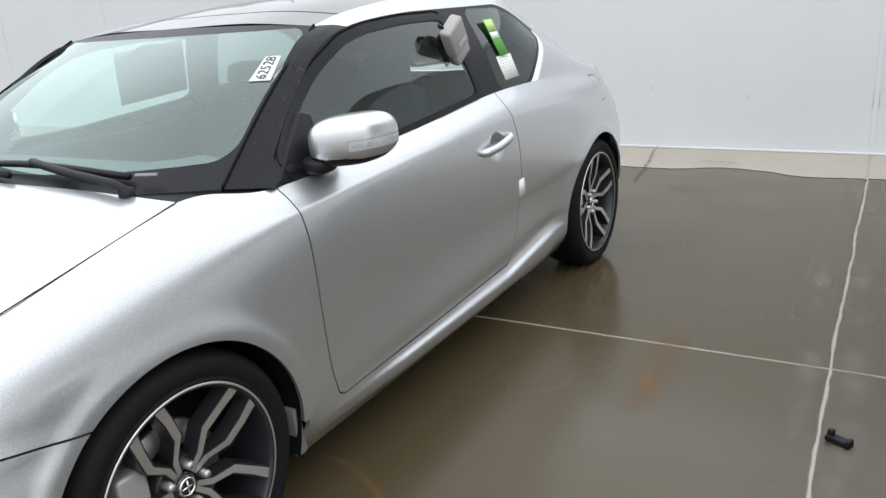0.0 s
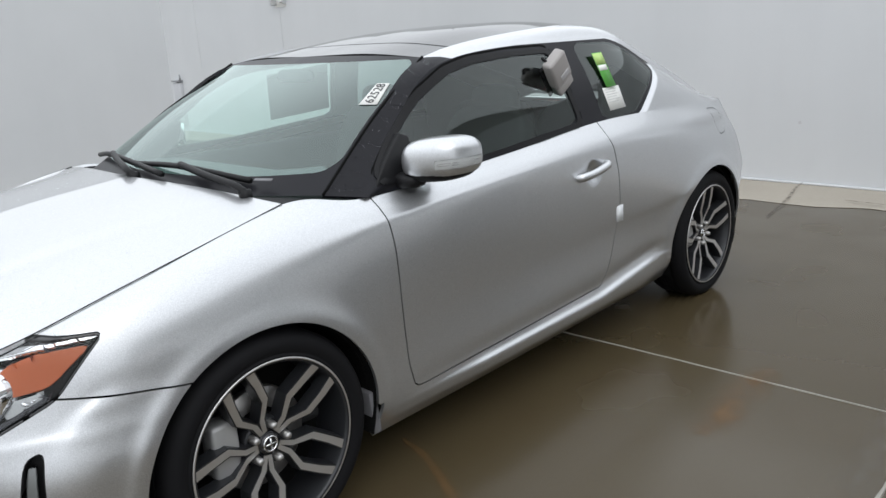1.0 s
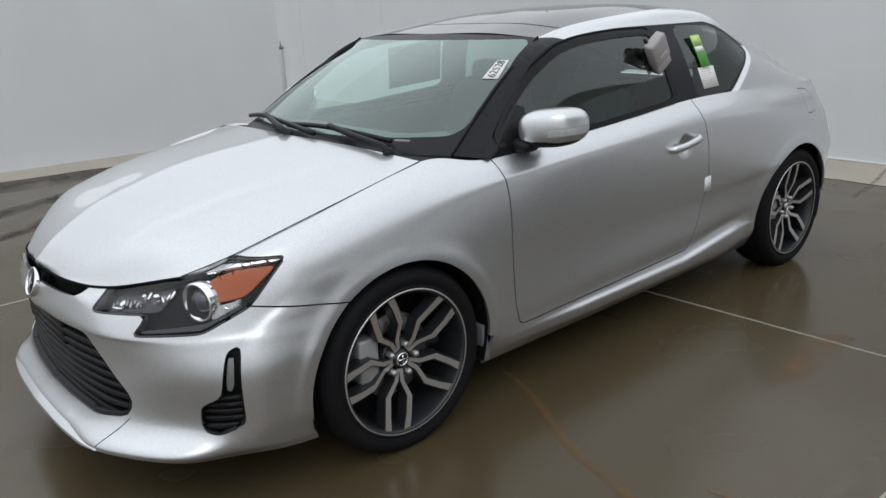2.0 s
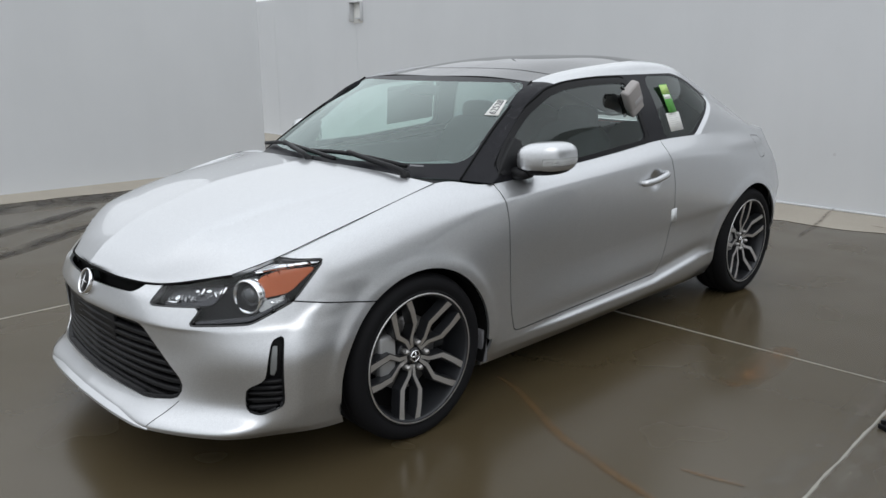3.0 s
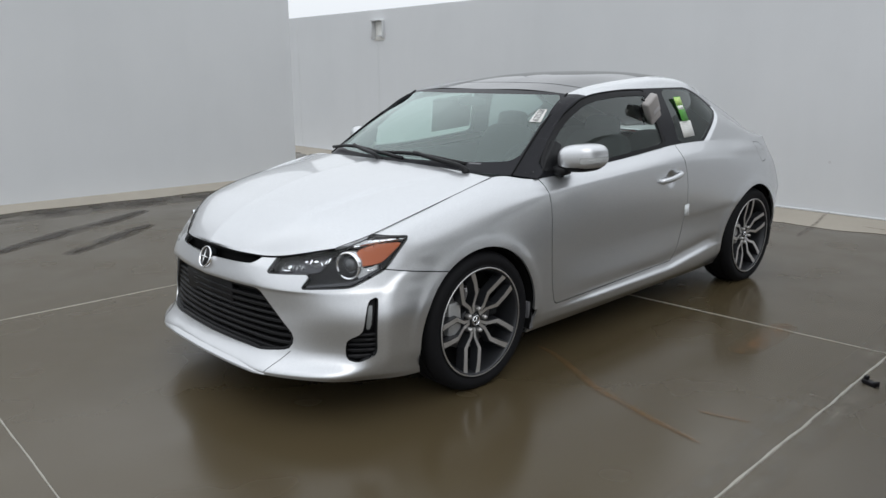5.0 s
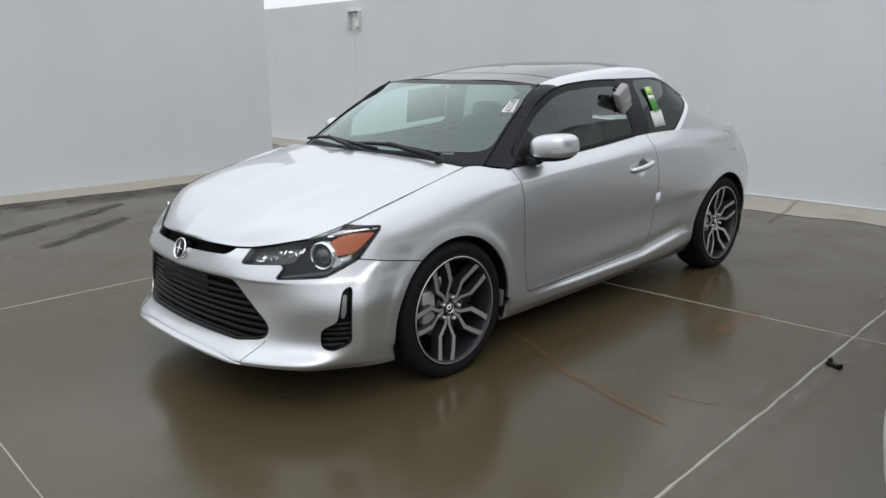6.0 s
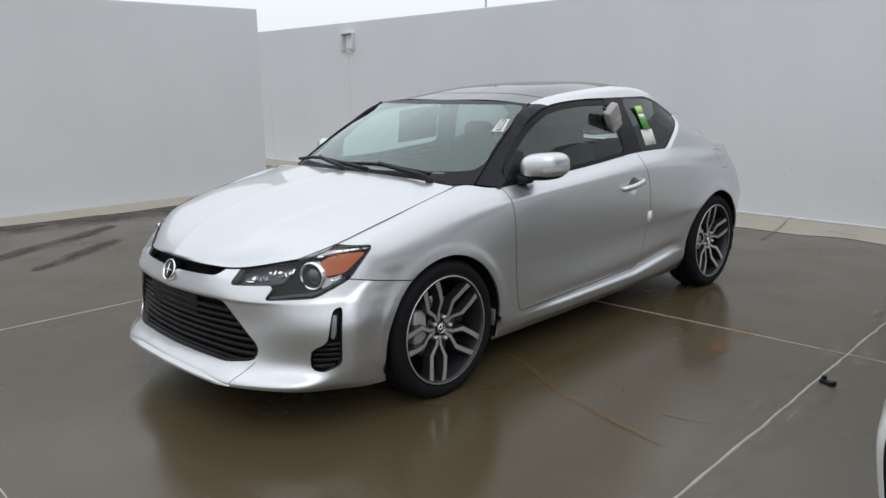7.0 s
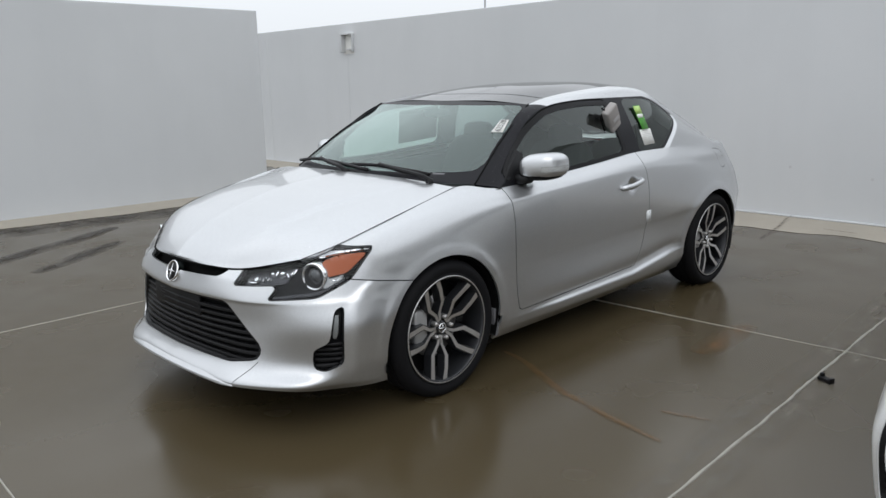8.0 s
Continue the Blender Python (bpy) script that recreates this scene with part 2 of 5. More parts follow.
def concrete_material():
    m = material("wet_concrete", rough=0.2, spec=0.42)
    big, mid, fine = noise_node(m, 0.7, 4), noise_node(m, 4, 6), noise_node(m, 60, 6)
    base = mix_node(m, big, (0.053, 0.040, 0.0205), (0.083, 0.064, 0.034))
    base = mix_node(m, ramp_node(m, mid, [(0.35, 0.0), (0.65, 1.0)]), base, (0.068, 0.051, 0.027))
    base = mix_node(m, 0.08, base, mix_node(m, fine, (0.024, 0.02, 0.014), (0.09, 0.077, 0.058)))
    to_shader(m, base, "Base Color")
    to_shader(m, ramp_node(m, noise_node(m, 1.6, 2), [(0.3, 0.16), (0.75, 0.32)]), "Roughness")
    add_bump(m, noise_node(m, 7, 2), 0.02, 0.01)
    return m


def dry_concrete_material():
    m = material("dry_concrete", rough=0.85)
    mid, fine = noise_node(m, 3, 6), noise_node(m, 70, 5)
    base = mix_node(m, mid, (0.30, 0.27, 0.225), (0.40, 0.365, 0.31))
    base = mix_node(m, 0.3, base, mix_node(m, fine, (0.2, 0.18, 0.15), (0.46, 0.42, 0.36)))
    to_shader(m, base, "Base Color")
    add_bump(m, fine, 0.3, 0.004)
    return m


def wall_material():
    m = material("white_render", rough=0.75)
    big, streak, fine = noise_node(m, 0.5, 4), noise_node(m, 1.0, 5, stretch=(1.6, 1.6, 0.3)), noise_node(m, 220, 4)
    base = mix_node(m, big, (0.55, 0.565, 0.58), (0.66, 0.67, 0.68))
    base = mix_node(m, ramp_node(m, streak, [(0.45, 0.0), (0.8, 0.18)]), base, (0.48, 0.49, 0.50))
    to_shader(m, base, "Base Color")
    add_bump(m, fine, 0.25, 0.003)
    return m


WET, DRY, WALL = concrete_material(), dry_concrete_material(), wall_material()
CAULK = material("joint_filler", (0.33, 0.315, 0.275), 0.7)
add_bump(CAULK, noise_node(CAULK, 90), 0.5, 0.004)


def setting(name, bm, mat, label, category, smooth=False):
    ob = part(name, bm, mat, None)
    for p in ob.data.polygons:
        p.use_smooth = smooth
    return tagged(ob, label, category, kind="structure")


bm = bmesh.new()
bmesh.ops.create_grid(bm, x_segments=2, y_segments=2, size=400)
setting("ground", bm, WET, "wet brown-grey concrete slab with a glossy film of rain", "ground")


def joint(start, way, length, seed, width=0.022, wander=0.01):
    rnd = random.Random(seed)
    n = int(length / 0.06)
    side = Vector((-way.y, way.x, 0))
    off, pts = 0.0, []
    for k in range(n + 1):
        off = off * 0.9 + rnd.uniform(-wander, wander) * 0.6
        pts.append(start + way * (length * k / n) + side * off)
    ws = [width * rnd.uniform(0.75, 1.3) for _ in pts]
    b = ribbon(bmesh.new(), pts, lambda i: ws[i], 0.004)
    setting("joint", b, CAULK, "pale filled joint line between wet concrete slabs", "joint")


joint(CROSS + E1 * 5.5, -E1, 8.6, 1, 0.013, 0.005)
joint(CROSS - E2 * 3.55, E2, 8.0, 2, 0.0065, 0.003)
joint(Vector((1.757, -4.8, 0)), Vector((0, 1, 0)), 9.3, 3, 0.007, 0.0015)
joint(CROSS - E2 * 3.93 + E1 * 5.5, -E1, 8.2, 4, 0.010, 0.003)

WALL_TOP = 2.43
BACK = 0.0
BACK_N = Vector((math.cos(BACK), math.sin(BACK), 0))
BACK_T = Vector((-math.sin(BACK), math.cos(BACK), 0))
BACK_AT = BACK_N * -5.52


def wall(name, start, end, out, thick, label):
    """A wall from start to end; out points to the open side, on which the face lies on the line."""
    b = bmesh.new()
    back = -out * thick
    a, e = Vector(start), Vector(end)
    foot = [a, e, e + back, a + back]
    low = [b.verts.new(p + Vector((0, 0, -0.05))) for p in foot]
    top = [b.verts.new(p + Vector((0, 0, WALL_TOP))) for p in foot]
    b.faces.new(low)
    b.faces.new(top[::-1])
    for k in range(4):
        b.faces.new((low[k], low[(k + 1) % 4], top[(k + 1) % 4], top[k]))
    bmesh.ops.recalc_face_normals(b, faces=b.faces)
    bmesh.ops.bevel(b, geom=[x for x in b.edges if x.verts[0].co.z > 1 and x.verts[1].co.z > 1], offset=0.012, segments=2, affect="EDGES", profile=0.5)
    return setting(name, b, WALL, label, "wall")


wall("wall_back", BACK_AT + BACK_T * -16, BACK_AT + BACK_T * 14, BACK_N, 0.25, "long white rendered yard wall with faint streaks")
wall("wall_side", (-3.18, -5.96, 0), (12, -5.96, 0), Vector((0, 1, 0)), 0.25, "white rendered wall with a free end beside a passage")


# an unseen plain wall behind the camera, added to darken the flank's reflections
b = bmesh.new()
box(b, (19, 0.3, 5.6), (-9.0, 10.0, 2.8), 0.02)
DIMMER_GREY = material("flank_dimmer_grey", (0.36, 0.355, 0.345), 0.8)
add_bump(DIMMER_GREY, noise_node(DIMMER_GREY, 60), 0.3, 0.004)
setting("wall_building", b, DIMMER_GREY, "plain grey building front across the yard", "wall")


def apron(name, start, way, out, length, wide, high, seed):
    """The dry sloping concrete strip at the foot of a wall."""
    rnd = random.Random(seed)
    b = bmesh.new()
    n = int(length / 0.12)
    rows = []
    for k in range(n + 1):
        p = Vector(start) + way * (length * k / n)
        w = wide * (1 + 0.12 * math.sin(k * 0.31 + seed) + 0.08 * math.sin(k * 0.83) + rnd.uniform(-0.04, 0.04))
        rows.append([b.verts.new(p + Vector((0, 0, high))), b.verts.new(p + out * w * 0.55 + Vector((0, 0, high * 0.5 + 0.004))), b.verts.new(p + out * w + Vector((0, 0, 0.003)))])
    for r, s in zip(rows, rows[1:]):
        for k in range(2):
            b.faces.new((r[k], r[k + 1], s[k + 1], s[k]))
    b.normal_update()
    if sum(f.normal.z for f in b.faces) < 0:
        bmesh.ops.reverse_faces(b, faces=b.faces)
    return setting(name, b, DRY, "dry pale concrete strip along the foot of the wall", "apron", True)


apron("apron_back", BACK_AT + BACK_T * -16, BACK_T, BACK_N, 30, 0.60, 0.045, 5)
apron("apron_side", (-3.18, -5.96, 0), Vector((1, 0, 0)), Vector((0, 1, 0)), 15, 0.26, 0.06, 9)


# ---- the car ----
YAW = radians(1.4)
CAR_AT = Vector((0.0204, 0.012, 0))
R_ARCH_F, R_ARCH_R = 0.374, 0.384
AXLE_R = -2.70
WHEEL_Z = 0.322

# character lines, from the nose round the flank to the tail
LINES = [
    [(0.995, 0, .218), (0.985, .26, .217), (0.957, .485, .213), (0.80, .705, .203), (0.60, .765, .178), (0.36, .815, .160), (0, .80, .155), (-0.45, .80, .158), (-1.1, .80, .163), (-1.7, .80, .172), (-2.25, .805, .182), (-2.66, .80, .2), (-3.05, .80, .23), (-3.30, .66, .26), (-3.36, .3, .27), (-3.37, 0, .27)],
    [(0.99, 0, .238), (0.98, .26, .238), (0.949, .495, .236), (0.798, .718, .231), (0.62, .795, .222), (0.37, .835, .21), (0, .83, .21), (-0.45, .838, .225), (-1.1, .84, .23), (-1.7, .842, .24), (-2.25, .845, .255), (-2.66, .85, .27), (-3.05, .835, .3), (-3.34, .68, .33), (-3.41, .3, .34), (-3.42, 0, .34)],
    [(0.945, 0, .30), (0.93, .26, .302), (0.885, .50, .305), (0.745, .685, .295), (0.60, .81, .30), (0.36, .862, .34), (0, .87, .34), (-0.45, .862, .30), (-1.1, .858, .305), (-1.7, .852, .32), (-2.25, .857, .345), (-2.66, .885, .37), (-3.05, .86, .40), (-3.36, .69, .42), (-3.43, .3, .43), (-3.44, 0, .43)],
    [(0.946, 0, .47), (0.925, .27, .47), (0.861, .51, .47), (0.736, .714, .47), (0.588, .832, .47), (0.355, .876, .48), (0, .885, .48), (-0.45, .868, .45), (-1.1, .855, .45), (-1.7, .857, .47), (-2.25, .868, .50), (-2.66, .90, .52), (-3.05, .865, .52), (-3.36, .70, .52), (-3.43, .3, .53), (-3.44, 0, .53)],
    [(0.951, 0, .572), (0.925, .27, .572), (0.859, .518, .572), (0.722, .708, .573), (0.558, .820, .578), (0.343, .870, .568), (0, .886, .563), (-0.45, .871, .540), (-1.1, .8575, .540), (-1.7, .862, .558), (-2.25, .876, .584), (-2.66, .901, .604), (-3.05, .862, .594), (-3.33, .725, .583), (-3.43, .32, .587), (-3.446, 0, .587)],
    [(0.955, 0, .60), (0.93, .27, .60), (0.863, .516, .60), (0.712, .700, .61), (0.542, .810, .62), (0.335, .862, .63), (0, .885, .64), (-0.45, .872, .62), (-1.1, .86, .62), (-1.7, .866, .64), (-2.25, .884, .66), (-2.66, .90, .68), (-3.05, .855, .66), (-3.31, .745, .64), (-3.43, .34, .64), (-3.45, 0, .64)],
    [(0.935, 0, .665), (0.91, .27, .665), (0.838, .486, .67), (0.680, .684, .70), (0.522, .790, .715), (0.33, .85, .745), (0, .866, .795), (-0.45, .866, .850), (-1.1, .860, .873), (-1.7, .863, .888), (-2.25, .872, .880), (-2.66, .868, .83), (-3.00, .832, .82), (-3.20, .752, .81), (-3.37, .36, .81), (-3.39, 0, .81)],
    [(0.925, 0, .695), (0.902, .25, .694), (0.822, .44, .696), (0.671, .65, .741), (0.519, .765, .788), (0.30, .805, .840), (-0.10, .822, .905), (-0.47, .842, .914), (-1.1, .847, .938), (-1.7, .850, .960), (-2.25, .848, .95), (-2.66, .830, .93), (-2.965, .794, .920), (-3.14, .728, .913), (-3.32, .38, .91), (-3.34, 0, .91)],
    [(0.915, 0, .716), (0.890, .25, .714), (0.811, .42, .714), (0.656, .63, .758), (0.509, .722, .815), (0.27, .752, .881), (-0.19, .742, .984), (-0.48, .797, .957), (-1.1, .80, .99), (-1.7, .80, 1.035), (-2.20, .795, 1.035), (-2.62, .780, 1.02), (-2.91, .759, 1.012), (-3.105, .699, 1.006), (-3.27, .38, .985), (-3.30, 0, .99)],
]


CUP = (-1.615, .852)


def ease(t):
    t = max(0.0, min(1.0, t))
    return t * t * (3 - 2 * t)


def flank(co):
    """Arch flares and the soft hollow of the door."""
    y = co.y
    if co.y > 0.5:
        for ax, r in ((0.0, R_ARCH_F), (AXLE_R + 0.03, R_ARCH_R)):
            d = math.hypot(co.x - ax, co.z - 0.325) - r
            y += ease((co.z - 0.17) / 0.14) * (0.004 * math.exp(-((d - 0.02) / 0.06) ** 2) + 0.0065 / (1 + math.exp((d - 0.047) / 0.008)))
        if -2.35 < co.x < -0.40:
            grow = min(1, (-0.40 - co.x) / 0.5) * ease((co.x + 2.33) / 0.30)
            rise = min(0.055, 0.12 * max(0.0, -1.66 - co.x))
            line = 0.278 + 0.016 * (-0.55 - co.x) + rise
            y += grow * (0.019 / (1 + math.exp((co.z - line + 0.016) / 0.005)) * max(0.0, min(1.0, (co.z - 0.15) / 0.06)) - 0.010 * math.exp(-((co.z - line - 0.03) / 0.03) ** 2))
            y -= 0.010 * math.exp(-((co.z - 0.56) / 0.12) ** 2) * min(1, (-0.40 - co.x) / 0.3) * min(1, max(0, co.x + 2.35) / 0.5)
        # the haunch behind the quarter glass
        y += 0.013 * math.exp(-((co.z - 0.955 - 0.03 * (co.x + 2.6)) / 0.032) ** 2) * ease((-2.30 - co.x) / 0.30) * ease((co.x + 3.12) / 0.25)
        rc = math.hypot(co.x - CUP[0], co.z - CUP[1])
        if rc < 0.064:
            y -= 0.013 * (1 + math.cos(math.pi * rc / 0.064))
    x = co.x
    if co.x > 0.25 and 0.3 < co.y and 0.2 < co.z < 0.70:
        u = co.y - co.x
        turn = 0.275 + 9.0 * max(0.0, co.z - 0.545) ** 2
        proud = 0.010 / (1 + math.exp(-(u - turn) / 0.014)) * ease((co.z - 0.20) / 0.10) * ease((0.66 - u) / 0.30) * ease((0.69 - co.z) / 0.05)
        x, y = x + 0.5 * proud, y + 0.85 * proud
    return Vector((x, y, co.z))


SIDE = lambda co: (co.x, co.z)
FRONT = lambda co: (co.y, co.z)
CORNER = lambda co: (co.y - co.x, co.z)


def circle(cx, cz, r):
    return lambda co: math.hypot(co.x - cx, co.z - cz) - r


def minus(f):
    return lambda co: -f(co)


def shrink(f, d):
    return lambda co: f(co) + d


DOOR = outline([(-0.445, 1.2), (-0.47, .95), (-0.495, .80), (-0.505, .60), (-0.520, .38), (-0.548, .287), (-1.0, .296), (-1.70, .315), (-1.775, .48), (-1.815, .66), (-1.80, .82), (-1.735, 1.03), (-1.72, 1.2)], 4)
LAMP = outline([(-.475, .649), (-.170, .660), (-.250, .600), (0.08, .610), (.290, .676), (.440, .806), (.20, .816), (-.02, .790), (-.37, .742)], 3)
GRILLE = outline([(-.385, .585), (.385, .585), (.556, .385), (.545, .318), (.40, .292), (-.40, .292), (-.545, .318), (-.556, .385)], 3)
SLOT = outline([(-.33, .678), (0, .668), (.33, .678), (.43, .80), (-.43, .80)], 3)
FOG = outline([(.180, .563), (.245, .578), (.235, .42), (.230, .30), (.11, .270), (.03, .285), (.035, .375), (.145, .412)], 3)


def build_car(paint, paint_words, label):
    car = new("car")
    tagged(car, label, "car", kind="thing")
    shell = face_out(loft(LINES, 181, 7), (-1.3, 0, 0.6))

    def finer(near, cuts):
        """Divide the faces near a place, so that small forms can be pressed into them."""
        es = list({e for f in shell.faces if near(f.calc_center_median()) for e in f.edges})
        bmesh.ops.subdivide_edges(shell, edges=es, cuts=cuts, use_grid_fill=True)
    finer(lambda c: math.hypot(c.x - CUP[0], c.z - CUP[1]) < 0.10 and c.y > 0.5, 5)
    for ax, az, r in ((0.003, .330, R_ARCH_F), (AXLE_R + .03, .33, R_ARCH_R)):
        finer(lambda c: -0.06 < math.hypot(c.x - ax, c.z - az) - r < 0.10 and c.y > 0.5 and c.z > 0.24, 2)
    finer(lambda c: c.x > 0.3 and 0.21 < c.y - c.x < 0.42 and 0.22 < c.z < 0.68, 1)
    finer(lambda c: -2.4 < c.x < -0.38 and c.y > 0.5 and -0.05 < c.z - (0.27 + 0.016 * (-0.55 - c.x)) < 0.05 + min(0.075, 0.15 * max(0.0, -1.66 - c.x)), 2)
    for v in shell.verts:
        v.co = flank(v.co)
    door, lamp, grille = inside(DOOR, SIDE), inside(LAMP, CORNER), inside(GRILLE, FRONT)
    slot, fog = inside(SLOT, FRONT), inside(FOG, CORNER)
    round_f = circle(0.003, .330, R_ARCH_F)
    arch_f = lambda co: min(round_f(co), max(co.z - 0.30, -0.393 - co.x, co.x + 0.1))
    arch_r = circle(AXLE_R + 0.03, .33, R_ARCH_R)
    keep(shell, arch_f, True)
    keep(shell, arch_r, True)
    gap = 0.0024

    def panel(name, source, *fields, mirror=True, mat=paint, words="", lip=0.012):
        b = source.copy()
        for f in fields:
            keep(b, f)
        if not mirror:
            mirror_join(b)
        if lip:
            edge_lip(b, lip)
        if mirror:
            sharp(part(name, mirrored(b), mat, car, words))
        return sharp(part(name, b, mat, car, words))

    hood_line = 0.680
    ahead = lambda co: 0.05 - co.x
    seam = lambda co: co.z - hood_line - 0.16 * min(0.0, co.x - 0.52) if co.y - co.x > -0.25 else -0.5
    # panels of the flank
    panel("door", shell, shrink(door, gap), words=paint_words + " coupe door panel")
    body_rest = [shrink(minus(door), gap)]
    panel("front_bumper", shell, ahead, shrink(seam, gap), minus(lamp), minus(grille), minus(slot), minus(fog), words=paint_words + " front bumper skin", mirror=False)
    panel("front_fender", shell, *body_rest, lambda co: -co.x - 0.9, shrink(lambda co: (-seam(co) if co.x > 0.05 else -1.0), gap), minus(lamp), minus(slot))
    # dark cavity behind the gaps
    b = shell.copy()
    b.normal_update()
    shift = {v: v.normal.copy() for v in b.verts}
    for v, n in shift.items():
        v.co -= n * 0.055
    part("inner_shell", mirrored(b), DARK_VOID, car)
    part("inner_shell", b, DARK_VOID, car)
    # hood
    top_line = [Vector(p) + Vector((0, -0.003, 0.002)) for p in LINES[-1][:7]]
    mid_line = [(0.919, 0, .723), (0.890, .18, .732), (0.815, .30, .784), (0.68, .40, .86), (0.53, .44, .902), (0.27, .46, .958), (-0.13, .42, 1.014)]
    cen_line = [(0.920, 0, .724), (0.910, 0, .740), (0.842, 0, .800), (0.70, 0, .875), (0.55, 0, .92), (0.29, 0, .982), (-0.09, 0, 1.024)]
    def ridges(co):
        along = max(0.0, min(1.0, (0.84 - co.x) / 0.3)) * max(0.0, min(1.0, (co.x + 0.15) / 0.5))
        side_y = 0.40 + 0.16 * max(0, min(1, (0.75 - co.x) / 0.9))
        step = 1 / (1 + math.exp(-(co.y - side_y) / 0.007))
        return Vector((co.x, co.y, co.z - 0.011 * along * step * math.exp(-max(0, co.y - side_y) / 0.12)))
    b = face_out(loft([top_line, mid_line, cen_line], 80, 36, ridges), (-1, 0, 0))
    mirror_join(b)
    hood_copy = b.copy()
    sharp(part("hood", edge_lip(b, 0.012), paint, car, paint_words + " hood with two soft ridges, rain drops"))
    # greenhouse lines
    rail = [(-0.43, .79, .965), (-0.680, .708, 1.161), (-0.940, .678, 1.328), (-1.5, .665, 1.372), (-2.02, .668, 1.366), (-2.40, .672, 1.235), (-2.75, .665, 1.115), (-3.11, .615, 1.012)]
    edge = [(-0.335, .742, .982), (-0.62, .675, 1.18), (-0.92, .61, 1.35), (-1.5, .585, 1.420), (-2.0, .58, 1.422), (-2.46, .565, 1.285), (-2.82, .54, 1.165), (-3.20, .50, 1.022)]
    whole = curve_points(LINES[-1], 181)
    belt_pts = whole[84:157]

    def spread(line, knots):
        """73 points of a curve, placed against the belt's stations."""
        line = [Vector(p) for p in line]
        return [catmull(line, min(len(line) - 1, float(np.interp(k / 12, range(7), knots)))) for k in range(73)]
    knots = (0, 2.2, 3.35, 4.3, 5.4, 6.3, 7)
    rail_pts, edge_pts = spread(rail, knots), spread(edge, knots)
    mean_pts = [(p + q) / 2 + Vector((0, .012, 0)) for p, q in zip(belt_pts, rail_pts)]
    side = face_out(loft([belt_pts, mean_pts, rail_pts], 73, 10, None, True), (-1.3, 0, .8))
    QG = outline([(-1.735, 1.36), (-2.03, 1.352), (-2.20, 1.300), (-2.352, 1.210), (-2.07, 1.046), (-1.79, 1.04)], 3)
    DG = outline([(-0.53, 1.0), (-0.655, 1.112), (-0.80, 1.218), (-0.945, 1.287), (-1.08, 1.312), (-1.30, 1.326), (-1.548, 1.327), (-1.605, 1.052), (-1.0, 1.006)], 3)
    qglass, dglass = inside(QG, SIDE), inside(DG, SIDE)
    BLACK = outline([(-0.30, .93), (-0.66, 1.24), (-0.92, 1.37), (-1.1, 1.375), (-1.3, 1.368), (-2.03, 1.368), (-2.235, 1.315), (-2.385, 1.212), (-2.09, 1.033), (-1.70, 1.026), (-1.0, .985)], 3)
    black = inside(BLACK, SIDE)
    panel("door_glass", side, dglass, mat=GLASS_SIDE, words="tinted side glass", lip=0)
    panel("quarter_glass", side, qglass, mat=GLASS_QUARTER, words="tinted rear quarter glass", lip=0)
    panel("window_frame", side, black, minus(dglass), minus(qglass), mat=PILLAR_BLACK, words="black window surround")
    # raised door frame round the glass, with a rubber channel outside it
    frame_band = lambda co: max(dglass(co) - 0.030, -dglass(co) + 0.002, co.z - 1.345, 0.986 + 0.03 * (-0.6 - co.x) - co.z)
    for name, f, out, mat, words in (("door_frame", frame_band, 0.004, BLACK_PLASTIC, "black door frame round the side glass"),
                                     ("rubber_channel", lambda co: max(dglass(co) - 0.0375, 0.030 - dglass(co), 1.02 - co.z), 0.0012, DARK_VOID, "")):
        b = side.copy()
        bmesh.ops.delete(b, geom=[q for q in b.faces if min(dglass(v.co) for v in q.verts) > 0.06], context="FACES")
        bmesh.ops.subdivide_edges(b, edges=b.edges, cuts=2, use_grid_fill=True)
        keep(b, f)
        b.normal_update()
        for v, n in [(v, v.normal.copy()) for v in b.verts]:
            v.co += n * out
        edge_lip(b, 0.008)
        sharp(part(name, mirrored(b), mat, car, words))
        sharp(part(name, b, mat, car, words))
    cant_mid = [(p + q) / 2 + Vector((0, .018, .013)) * min(1, max(0.0, (k - 8) / 16)) for k, (p, q) in enumerate(zip(rail_pts, edge_pts))]
    cant = face_out(loft([rail_pts, cant_mid, edge_pts], 73, 6, None, True), (-1.3, 0, .8))
    front = lambda co: -co.x - 0.93 - 1.3 * (co.y - 0.62)
    panel("a_pillar", cant, front, mat=PILLAR_BLACK, words="black film on the windscreen pillar")
    # quarter panel, pillar and roof rail are one pressing
    quarter = shell.copy()
    for f in (*body_rest, lambda co: co.x + 0.9):
        keep(quarter, f)
    for source, f in ((side, minus(black)), (cant, minus(front))):
        piece = source.copy()
        if source is side:
            # the metal round the quarter glass dips towards it
            near = [q for q in piece.faces if -0.03 < black(q.calc_center_median()) < 0.07 and q.calc_center_median().x < -1.75]
            bmesh.ops.subdivide_edges(piece, edges=list({e for q in near for e in q.edges}), cuts=3, use_grid_fill=True)
        keep(piece, f)
        if source is side:
            piece.normal_update()
            for v, n in [(v, v.normal.copy()) for v in piece.verts]:
                d = black(v.co)
                if d < 0.034 and v.co.x < -2.0 and v.co.z > 1.02:
                    v.co -= n * 0.017 * (1 - d / 0.034) * min(1, (-2.0 - v.co.x) / 0.12)
        me = bpy.data.meshes.new("temp")
        piece.to_mesh(me)
        piece.free()
        quarter.from_mesh(me)
        bpy.data.meshes.remove(me)
    bmesh.ops.remove_doubles(quarter, verts=quarter.verts, dist=3e-4)
    edge_lip(quarter, 0.010)
